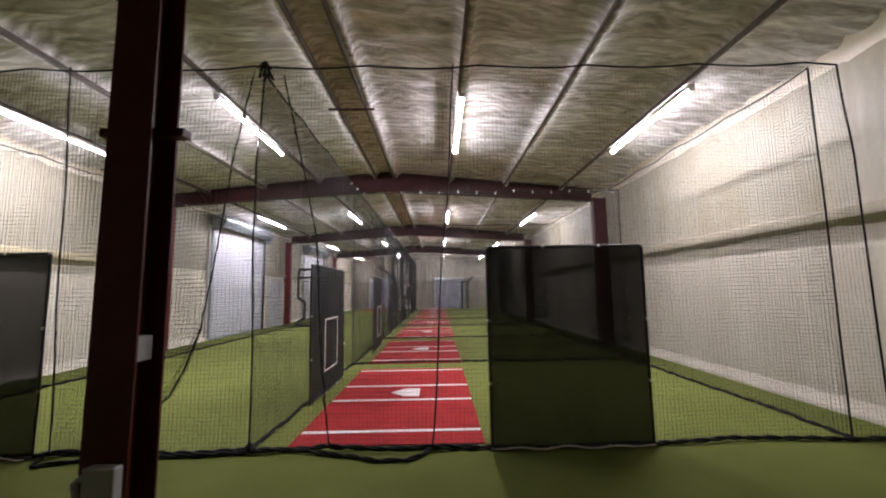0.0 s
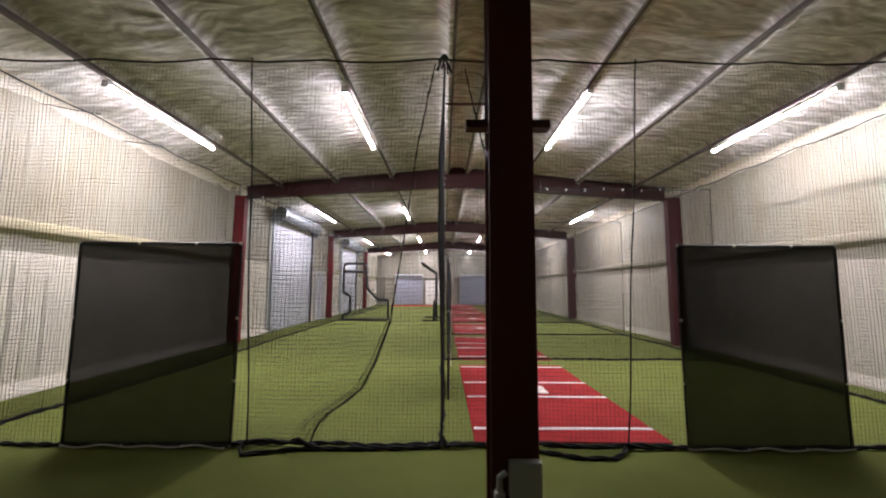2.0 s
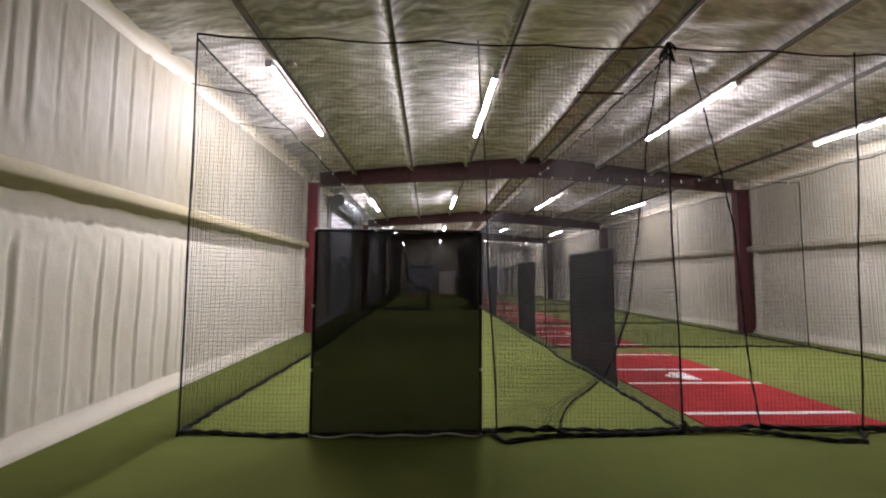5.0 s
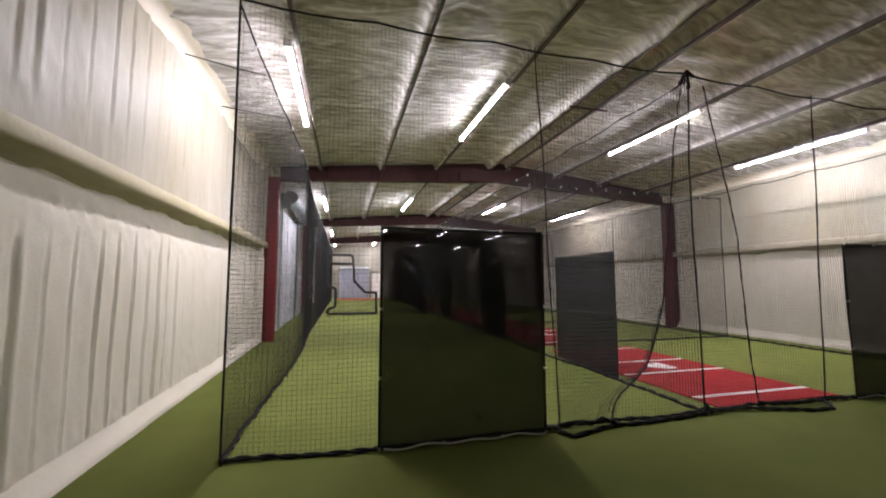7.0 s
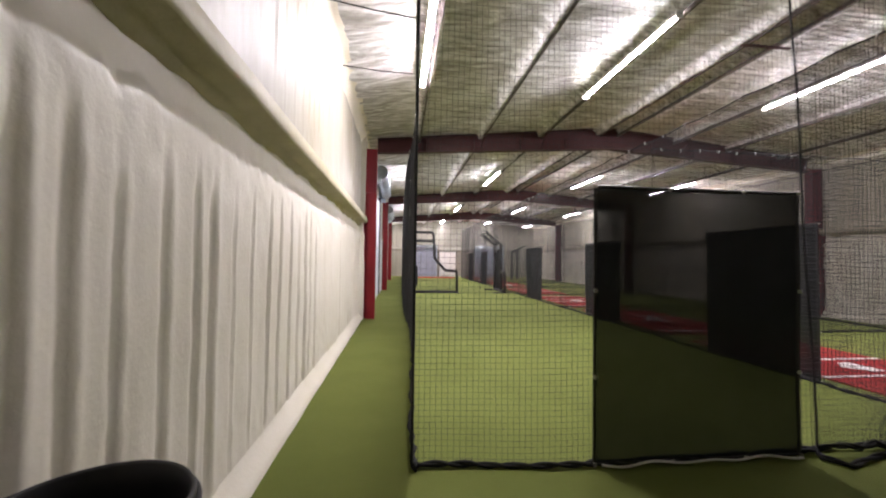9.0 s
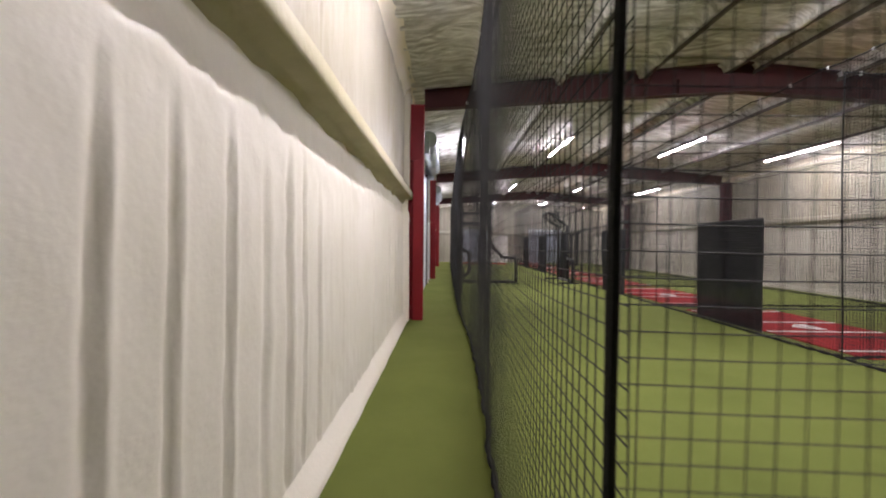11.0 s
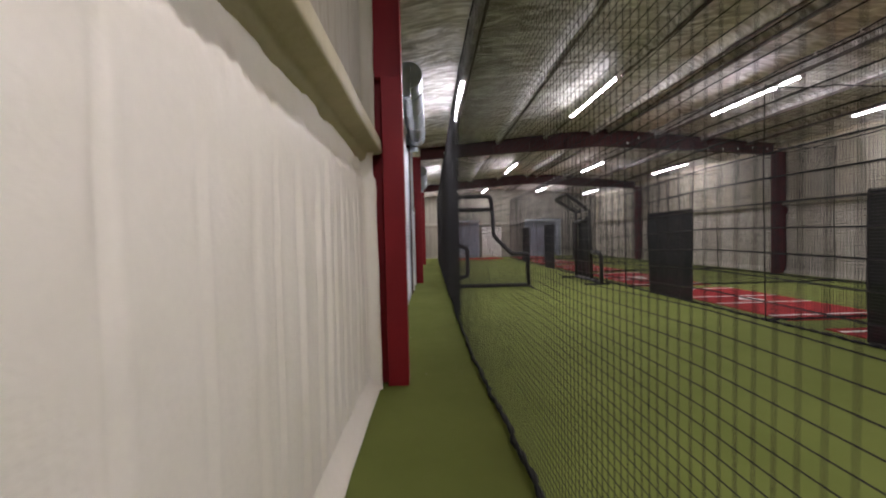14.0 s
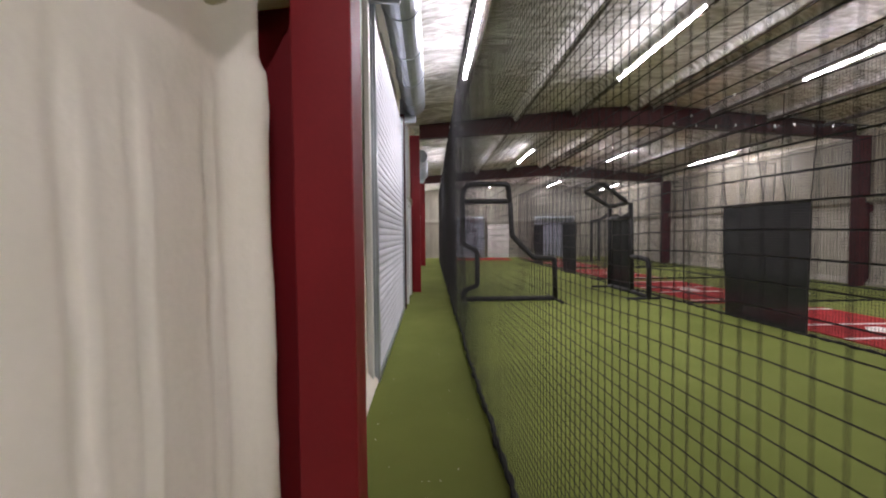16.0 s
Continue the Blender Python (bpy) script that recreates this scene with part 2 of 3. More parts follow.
def grid_mesh(name, pts, mat, smooth=True):
    """A sheet from an array of points, rows by columns by 3."""
    h, w = pts.shape[:2]
    idx = np.arange(h * w).reshape(h, w)
    quads = np.stack([idx[:-1, :-1], idx[:-1, 1:], idx[1:, 1:], idx[1:, :-1]], -1).reshape(-1, 4)
    me = bpy.data.meshes.new(name)
    me.from_pydata(pts.reshape(-1, 3).tolist(), [], quads.tolist())
    me.materials.append(mat)
    if smooth:
        me.polygons.foreach_set("use_smooth", [True] * len(me.polygons))
    return me


def part(name, soup, mat, parent=None, label="", smooth=False, kind=""):
    ob = new(name, soup if isinstance(soup, bpy.types.Mesh) else mesh_of(name, soup, mat, smooth))
    ob.parent = parent
    return tagged(ob, label=label, kind=kind)


def thing(name, label, category, group="", kind="", at=(0, 0, 0)):
    ob = new(name)
    ob.location = at
    ob.empty_display_size = 0.1
    return tagged(ob, label, category, group, kind)


def lumps(u, v, seed):
    """Smooth noise from -1 to 1 on a unit lattice."""
    rng = np.random.default_rng(seed)
    tab = rng.uniform(-1, 1, (64, 64))
    iu, iv = np.floor(u).astype(int), np.floor(v).astype(int)
    fu, fv = u - iu, v - iv
    fu, fv = fu * fu * (3 - 2 * fu), fv * fv * (3 - 2 * fv)
    a, b = tab[iu % 64, iv % 64], tab[(iu + 1) % 64, iv % 64]
    c, d = tab[iu % 64, (iv + 1) % 64], tab[(iu + 1) % 64, (iv + 1) % 64]
    return (a * (1 - fu) + b * fu) * (1 - fv) + (c * (1 - fu) + d * fu) * fv


# ---- floor ----
s = Soup()
s.box((XL - 0.3, Y0 - 0.3, -0.15), (XR + 0.3, Y1 + 0.3, 0))
tagged(part("floor", s, M_TURF), "olive green artificial turf floor", "floor", kind="structure")


# ---- foam-sprayed walls ----
def foam_wall(name, x, inward, seed, step, gaps):
    """A side wall: sheet metal under sprayed foam, with vertical grooves."""
    ys = np.arange(Y0, Y1 + step, step)
    zs = np.concatenate([np.linspace(0.0, 0.6, 25), np.linspace(0.66, 1.68, 15), np.linspace(1.725, 2.25, 22), np.linspace(2.32, 4.45, 28)])
    yy, zz = np.meshgrid(ys, zs)
    rng = np.random.default_rng(seed)
    depth = 0.008 * lumps(yy * 1.1, zz * 0.5, seed) + 0.004 * lumps(yy * 5, zz * 1.2, seed + 1) + 0.004 * lumps(yy * 14, zz * 10, seed + 2) + 0.002 * lumps(yy * 7, zz * 5, seed + 13)
    for yf in FRAMES[1:]:
        for sgn in (-1, 1):
            depth += 0.11 * np.exp(-np.abs((yy - yf - sgn * 0.155) / 0.06) ** 3)
    depth += 0.0045 * lumps(yy * 24, zz * 36, seed + 31) * np.clip((0.55 - zz) / 0.45, 0, 1) * np.clip(0.4 + lumps(yy * 2.3, zz * 0.8, seed + 32), 0, 1)
    # the lower coat of foam is thicker and ends in scallops under the girt
    lip = 2.0 + 0.035 * lumps(yy * 3.2, yy * 0 + 2, seed + 21) + 0.055 * np.abs(lumps(yy * 9, yy * 0 + 6, seed + 22)) + 0.014 * lumps(yy * 22, yy * 0 + 9, seed + 23)
    depth += 0.028 / (1 + np.exp(np.clip((zz - lip) / 0.010, -30, 30))) - 0.028 * (zz < 2.3)
    y = Y0
    while y < Y1:
        amp = rng.uniform(0.013, 0.024) * (0.5 if rng.random() < 0.2 else 1) * (0.12 if 5.95 < y < 7.5 else 0.7 if 7.5 <= y < 9 else 1)
        width = rng.choice([0.013, 0.016, 0.019, 0.024])
        top = 2.06 - rng.uniform(0.0, 0.2)
        off = y + 0.012 * lumps(zz * 1.5 + y, zz * 0, seed + 3)
        fade_low = np.clip((zz - 0.16) / 0.06, 0, 1) * np.clip((top - zz) / 0.28, 0, 1)
        fade_up = 0.6 * np.clip((zz - rng.uniform(2.45, 2.7)) / 0.6, 0, 1) * np.clip((4.2 - zz) / 0.2, 0, 1)
        groove = np.exp(-((yy - off) / width) ** 2)
        ridge = np.exp(-((yy - off - 2.1 * width) / (1.2 * width)) ** 2)
        depth += (0.5 * amp * ridge - amp * groove) * (fade_low + fade_up)
        y += rng.choice([0.18, 0.24, 0.27, 0.3]) * rng.uniform(0.8, 1.15)
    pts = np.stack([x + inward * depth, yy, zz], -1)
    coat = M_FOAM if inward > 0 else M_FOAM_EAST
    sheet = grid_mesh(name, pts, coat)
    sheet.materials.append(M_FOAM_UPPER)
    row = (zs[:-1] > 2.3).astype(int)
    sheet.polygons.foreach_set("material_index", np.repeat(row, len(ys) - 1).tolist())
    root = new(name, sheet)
    tagged(root, "cream spray-foam insulated metal wall with vertical grooves", "wall", kind="structure")
    back = Soup()
    a, b = sorted((x - inward * 0.10, x - inward * 0.25))
    back.box((a, Y0 - 0.3, 0), (b, Y1 + 0.3, 5.06))
    part("metal_sheet", back, M_GALV, root)
    # girt: a wide foam-covered rail with a thick, wavy lower edge
    ys = np.arange(Y0, Y1, 0.12)
    ring = [(-0.01, 2.47), (0.05, 2.445), (0.13, 2.425), (0.15, 2.41), (0.155, 2.31), (0.152, 2.295), (0.14, 2.285), (0.03, 2.272), (0.01, 2.25), (-0.03, 2.215)]
    for ya, yb in gaps:
        yg = np.arange(ya, yb, 0.07)
        rows = []
        for d, z in ring:
            wob = 0.004 * lumps(yg * 2.2, yg * 0 + z * 3, seed + 7)
            low = (0.025 * lumps(yg * 1.6, yg * 0 + 3, seed + 8) + 0.02 * lumps(yg * 7, yg * 0 + 5, seed + 8)) * (1 if z < 2.255 else 0)
            rows.append(np.stack([x + inward * (d + wob), yg, z + low + 0.5 * wob], -1))
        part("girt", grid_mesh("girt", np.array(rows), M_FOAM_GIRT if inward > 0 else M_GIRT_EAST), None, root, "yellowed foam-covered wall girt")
    # rounded foam toe
    rows = []
    for d, z in [(0.0, 0.19), (0.02, 0.14), (0.045, 0.10), (0.075, 0.06), (0.09, 0.025), (0.09, 0.0)]:
        wob = 0.006 * lumps(ys * 3, ys * 0 + z * 20, seed + 9)
        rows.append(np.stack([x + inward * (d + wob), ys, np.full_like(ys, z)], -1))
    tagged(part("baseboard", grid_mesh("baseboard", np.array(rows), coat), None, root), "cream foam toe along the floor")
    # eave roll where wall meets ceiling
    rows = []
    for a in np.linspace(0, math.pi / 2, 6):
        wob = 0.02 * lumps(ys * 2, ys * 0 + a * 3, seed + 11)
        rows.append(np.stack([x + inward * (0.20 * (1 - math.sin(a)) + wob), ys, roof(x) + 0.02 - 0.2 * (1 - math.cos(a)) + wob], -1))
    part("trim", grid_mesh("eave_roll", np.array(rows), M_FOAM), None, root, "foam roll along the eave")
    return root


foam_wall("wall_west", XL, 1, 3, 0.018, [(Y0, 10.75), (19.0, 21.85), (25.8, Y1)])
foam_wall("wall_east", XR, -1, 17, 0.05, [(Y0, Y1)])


def end_wall(name, y, inward, seed):
    xs = np.arange(XL - 0.1, XR + 0.12, 0.06)
    zs = np.linspace(0, 4.95, 50)
    xx, zz = np.meshgrid(xs, zs)
    d = 0.012 * lumps(xx * 1.2, zz, seed) - 0.02 * np.exp(-(((xx % 0.31) - 0.15) / 0.03) ** 2)
    d += 0.10 * np.exp(-((zz - 2.35) / 0.07) ** 4) + 0.08 * np.exp(-((zz - 0.03) / 0.06) ** 2)
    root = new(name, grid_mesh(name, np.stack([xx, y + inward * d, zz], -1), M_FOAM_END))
    tagged(root, "cream spray-foam end wall", "wall", kind="structure")
    back = Soup()
    a, b = sorted((y - inward * 0.1, y - inward * 0.25))
    back.box((XL - 0.25, a, 0), (XR + 0.25, b, 5.06))
    part("metal_sheet", back, M_GALV, root)


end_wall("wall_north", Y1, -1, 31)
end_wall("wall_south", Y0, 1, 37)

# ---- ceiling: foam between and over the purlins ----
PURLINS = [MID + o for o in (-5.0, -3.43, -1.88, -0.3, 0.3, 1.88, 3.43, 5.0)]
xs = np.unique(np.concatenate([np.arange(XL - 0.15, XR + 0.16, 0.09)] + [p + np.array([-0.07, -0.045, -0.035, 0, 0.035, 0.045, 0.07]) for p in PURLINS]))
ys = np.arange(Y0 - 0.1, Y1 + 0.2, 0.065)
xx, yy = np.meshgrid(xs, ys)
rise = np.clip((6.2 - np.abs(xx - MID)) / 0.9, 0, 1)
rise = 0.055 * rise * rise * (3 - 2 * rise)
zz = 4.86 - 0.083 * np.abs(xx - MID) + rise
zz = zz + 0.030 * lumps(xx * 1.1, yy * 0.9, 5) + 0.020 * lumps(xx * 1.6 + 0.6 * lumps(xx * 0.7, yy * 0.7, 12), yy * 5.5, 6) + 0.010 * lumps(xx * 4, yy * 9, 7)
for k, p in enumerate(PURLINS):
    away = np.abs(xx - p)
    zz = zz - np.where(away < 0.042, 0.06, 0) - rise * np.exp(-(away / 0.085) ** 4) - 0.035 * np.exp(-(away / 0.12) ** 2) * (1 + 0.4 * lumps(yy * 1.5, xx * 0 + k, 8))
tagged(new("ceiling", grid_mesh("ceiling", np.stack([xx, yy, zz], -1), M_CEIL)), "grey spray-foam ceiling over steel purlins", "ceiling", kind="structure")
for p in PURLINS:
    q = p + (0.06 if p < MID else -0.06)
    s = Soup()
    s.box((q - 0.011, Y0 - 0.05, roof(p) - 0.118), (q + 0.011, Y1 + 0.05, roof(p) - 0.05))
    s.box((q - 0.030, Y0 - 0.05, roof(p) - 0.122), (q + 0.011, Y1 + 0.05, roof(p) - 0.1185))
    tagged(part("purlin_lip", s, M_PURLIN), "dark steel purlin edge showing through ceiling foam", "purlin", "purlins", kind="structure")
s = Soup()
s.box((XL - 0.3, Y0 - 0.3, 5.06), (XR + 0.3, Y1 + 0.3, 5.16))
tagged(part("roof", s, M_GALV), "metal roof sheet", "roof", kind="structure")


# ---- steel portal frames ----
def portal_frame(y, mat):
    root = thing("portal_frame", "oxblood painted steel portal frame with tapered rafters", "steel frame", "portal frames", at=(MID, y, 0))
    for side, wall in ((-1, XL), (1, XR)):
        inner = -7.185 if side < 0 else 2 * MID + 7.185 - 0.08
        outer = wall + side * 0.02
        s = Soup()
        for a, b in ((inner, inner - side * -0.016), (outer, outer - side * 0.016)):
            a, b = sorted((a, b))
            s.box((a - MID, -0.10, 0), (b - MID, 0.10, 4.05), 0.002)
        a, b = sorted((inner, outer))
        s.box((a - MID, -0.006, 0), (b - MID, 0.006, 4.1))
        s.box((a - MID, -0.10, 3.02), (b - MID, 0.10, 3.035))
        paint = mat if side < 0 else M_STEEL_DIM
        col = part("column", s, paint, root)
        clip = Soup()
        a, b = sorted((inner - side * 0.004, inner + side * 0.20))
        clip.box((a - MID, -0.110, 0.0), (b - MID, -0.02, 3.02), 0.006)
        part("flange_cover", clip, paint, col)
        s = Soup()
        x0, z0, x1, z1 = inner - MID, 4.00, 0.0, 4.37
        for za, zb, low in ((z0, z1, True), (roof(inner) - 0.03, roof(MID) + 0.05, False)):
            s.prism([(x0, za), (x1, zb), (x1, zb + 0.014), (x0, za + 0.014)], "y", -0.09, 0.09)
        s.prism([(x0, z0), (x1, z1), (x1, roof(MID) + 0.05), (x0, roof(inner) - 0.03)], "y", -0.005, 0.005)
        for k in range(1, 5):
            t = k / 5
            zb = z0 + (z1 - z0) * t
            s.box((x0 * (1 - t) - 0.005, -0.085, zb), (x0 * (1 - t) + 0.005, 0.085, zb + 0.3))
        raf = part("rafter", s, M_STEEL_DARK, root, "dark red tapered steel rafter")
        for k, p in enumerate(PURLINS):
            if (p - MID) * side > 0.5:
                t = 1 - (p - MID) / x0
                s = Soup()
                zb = z0 + (z1 - z0) * t
                s.tube([(p - MID, -0.08, zb + 0.02), (p - MID, -0.55, roof(p) - 0.12)], 0.016, 6)
                part("flange_brace", s, M_STEEL_DARK, raf)
    return root


for y in FRAMES[1:]:
    portal_frame(y, M_STEEL)

# ridge post near the start, with its outlet boxes
post = thing("steel_post", "dark red steel H-section post with grey outlet boxes", "post", at=(-1.275, 2.10, 0))
s = Soup()
for y in (-0.092, 0.089):
    s.box((-0.108, y, 0), (0.108, y + 0.016, 4.75), 0.002)
s.box((-0.006, -0.09, 0), (0.006, 0.09, 4.75))
s.box((-0.15, -0.15, 0), (0.15, 0.15, 0.018), 0.003)
part("post_body", s, M_POST, post)
s = Soup()
s.box((-0.215, -0.02, 2.34), (0.215, 0.05, 2.385), 0.004)
part("cross_bracket", s, M_STEEL_DARK, post, "short dark steel cross bracket")
s = Soup()
s.box((-0.035, -0.160, 0.625), (0.105, -0.106, 0.785), 0.008)
box = part("outlet_box", s, M_GREYBOX, post, "grey weatherproof outlet box")
s = Soup()
s.tube([(0.035, -0.13, 0.62), (0.035, -0.13, 0.02)], 0.012, 8)
part("conduit", s, M_GREYBOX, box)
s = Soup()
s.box((-0.10, -0.150, 0.545), (-0.055, -0.106, 0.66), 0.01)
s.tube([(-0.078, -0.13, 0.66), (-0.078, -0.14, 0.72), (-0.05, -0.14, 0.74)], 0.014, 8)
part("plug", s, M_GREYBOX, post, "grey plug and cord")
s = Soup()
s.box((0.02, -0.06, 1.21), (0.075, 0.06, 1.33), 0.006)
part("switch_box", s, M_GREYBOX, post, "small grey switch box")


# ---- lights ----
def tube_light(x, y, z):
    root = thing("tube_light", "long white LED tube light fixed under the purlin, lit", "ceiling light", "tube lights", at=(x, y, z))
    s = Soup()
    s.box((-0.0365, -1.24, 0.004), (0.0365, 1.24, 0.064), 0.004)
    part("housing", s, M_FIXTURE, root)
    s = Soup()
    s.prism([(0.035 * math.cos(a), 0.003 - 0.023 * math.sin(a)) for a in np.linspace(0, math.pi, 11)], "y", -1.21, 1.21)
    part("tube", s, M_TUBE, root, "glowing white tube", smooth=True)
    for y0 in (-1.245, 1.21):
        s = Soup()
        s.box((-0.045, y0, -0.04), (0.045, y0 + 0.035, 0.06), 0.004)
        part("end_cap", s, M_FIXTURE, root)
    for y0 in (-0.9, 0.9):
        s = Soup()
        s.tube([(0, y0, 0.06), (0, y0, 0.14)], 0.006, 6)
        part("hanger", s, M_GALV, root)
    return root


first = tube_light(-6.28, 6.44, 4.30)
SPOTS = [(-6.28, 6.44), (-3.15, 7.05), (0.65, 7.05), (3.84, 6.44)]
for k in range(4):
    for x, y in SPOTS:
        if (k, x) != (0, -6.28):
            dy = BAY * k if k < 3 else 25.5
            copy_thing(first, pose(x, y + dy, 4.30 if abs(x - MID) > 3 else 4.56))


# ---- nets ----
def strands(runs, r):
    """Three-sided cords along runs (arrays of points)."""
    verts, faces = [], []
    base = 0
    for p in runs:
        n = len(p)
        d = p[-1] - p[0]
        d = d / np.linalg.norm(d)
        u = np.cross(d, (0.3, 0.5, 0.8) if abs(d[2]) < 0.7 else (1.0, 0.3, 0))
        u /= np.linalg.norm(u)
        w = np.cross(d, u)
        ring = np.stack([p + r * (u * math.cos(a) + w * math.sin(a)) for a in (0.5, 2.594, 4.689)], 1)
        verts.append(ring.reshape(-1, 3))
        i = np.arange(n - 1)[:, None] * 3 + np.arange(3)[None]
        j = np.arange(n - 1)[:, None] * 3 + (np.arange(3)[None] + 1) % 3
        faces.append(np.stack([i, j, j + 3, i + 3], -1).reshape(-1, 4) + base)
        base += n * 3
    me = bpy.data.meshes.new("net_cord")
    me.from_pydata(np.concatenate(verts).tolist(), [], np.concatenate(faces).tolist())
    me.materials.append(M_NET)
    return me


def net_sheet(a, b, top, seed, sway=0.03, cell=0.041, r=0.0021, foot=0.02, bow=0.0, ripple=0.006):
    """A hanging net from a to b (x, y), with a gentle drape."""
    a, b = np.array(a, float), np.array(b, float)
    length = np.linalg.norm(b - a)
    d = (b - a) / length
    side = np.array([-d[1], d[0]])

    def place(u, z):
        off = sway * lumps(u * 0.9, z * 0.4, seed) * np.clip((top - z) / 1.0, 0, 1) + ripple * lumps(u * 4, z * 2, seed + 1) - bow * np.exp(-((u - 4.3) / 2.6) ** 2)
        zz = z - 0.035 * np.abs(np.sin(u * math.pi / 1.2)) * np.clip(z / top, 0, 1) + 0.010 * lumps(u * 1.6, z * 1.3, seed + 2)
        xy = a[None] + d[None] * u[:, None] + side[None] * off[:, None]
        return np.concatenate([xy, np.maximum(zz, foot)[:, None]], 1)

    runs = []
    zz = np.linspace(foot, top, 13)
    for u in np.arange(0, length + 0.01, cell):
        runs.append(place(np.full_like(zz, u) + 0.008 * lumps(zz * 2, zz * 0 + u * 5, seed + 4), zz))
    uu = np.linspace(0, length, max(6, int(length / 0.2)))
    for z in np.arange(foot, top + 0.01, cell):
        runs.append(place(uu, np.full_like(uu, z)))
    return strands(runs, r), place, length


def wiggle_rope(pts, r, seed, amount=0.02, sides=7):
    """A rope that wavers about the line through pts, its underside on the floor where it lies there."""
    rng = random.Random(seed)
    pts = [Vector(p) for p in pts]
    out = []
    for p, q in zip(pts, pts[1:]):
        n = max(1, int((q - p).length / 0.12))
        for k in range(n):
            w = p.lerp(q, k / n)
            out.append(w + Vector((rng.uniform(-1, 1), rng.uniform(-1, 1), rng.uniform(-0.3, 0.5))) * amount)
    out.append(pts[-1])
    s = Soup()
    fine = []
    for p, q in zip(out, out[1:]):
        fine += [p.lerp(q, k / 3) for k in range(3)]
    fine.append(out[-1])
    for phase in (0, math.pi):
        line, ref = [], Vector((0, 0, 1))
        for i, p in enumerate(fine):
            d = (fine[min(i + 1, len(fine) - 1)] - fine[max(i - 1, 0)]).normalized()
            ref = Vector((0, 0, 1)) if abs(d.z) < 0.8 else Vector((1, 0, 0))
            u = (ref - d * ref.dot(d)).normalized()
            w = d.cross(u)
            a = phase + i * 0.75
            c = p + (u * math.cos(a) + w * math.sin(a)) * r * 0.55
            line.append((c.x, c.y, max(c.z, r * 0.5)))
        s.tube(line, r * 0.62, 5)
    return s


CLIP = None


def net(label, a, b, top, seed, sway=0.03, cord=0.0016, clips=0.0, bottom=0.02, group="cage nets", ends=True, top_rope=True, bow=0.0, ripple=0.006):
    global CLIP
    root = thing("cage_net", label, "netting", group)
    me, place, length = net_sheet(a, b, top, seed, sway, r=cord, bow=bow, ripple=ripple)
    part("net_mesh", me, None, root, kind="stuff")
    s = wiggle_rope([place(np.array([u]), np.array([0.02]))[0] for u in np.arange(0, length, 0.4)] + [place(np.array([length]), np.array([0.02]))[0]], bottom, seed, 0.018)
    part("bottom_rope", s, M_ROPE, root, "thick black bottom rope lying on the turf", smooth=True)
    if top_rope:
        s = Soup()
        s.tube([place(np.array([u]), np.array([top]))[0] for u in np.arange(0, length + 0.3, 0.3).clip(0, length)], 0.011, 6)
        part("top_rope", s, M_ROPE, root)
    if ends:
        for u in (0, length):
            s = Soup()
            s.tube([place(np.array([u]), np.array([z]))[0] for z in np.linspace(0.02, top, 16)], 0.010, 6)
            part("edge_rope", s, M_ROPE, root)
    if clips:
        if CLIP is None:
            s = Soup()
            s.tube([(0.016 * math.cos(t), 0.0, 0.022 * math.sin(t)) for t in np.linspace(0, 2 * math.pi, 9)[:-1]], 0.009, 5, closed=True)
            CLIP = mesh_of("carabiner", s, M_TRIM)
        for u in np.arange(clips / 2, length, clips):
            ob = new("carabiner", CLIP)
            ob.location = place(np.array([u]), np.array([top]))[0]
            ob.parent = root
    return root


front = net("black square-mesh batting cage net hung across the cage front", (-6.50, NET_Y), (4.65, NET_Y), NET_TOP, 41, 0.05, 0.0013, bottom=0.022)
net("black square-mesh cage net hung along the walkway", (-6.50, NET_Y), (-6.43, 32.0), 3.9, 52, 0.006, 0.0016, clips=1.1, bottom=0.022, ends=False, bow=0.12, ripple=0.002)
net("black square-mesh net dividing the two long cages", (NET_M, NET_Y), (NET_M, 32.0), 3.9, 63, 0.05, 0.0024, clips=0.55)
net("black square-mesh cage net hung along the far wall side", (NET_R, NET_Y), (NET_R, 32.0), 3.9, 74, 0.04)
for k in range(1, 7):
    y = NET_Y + 4.31 * k + 0.15
    net("black net dividing two hitting lanes, hung from clips", (NET_M, y), (NET_R, y), 3.74, 80 + 5 * k, 0.06, clips=0.42, group="lane nets")

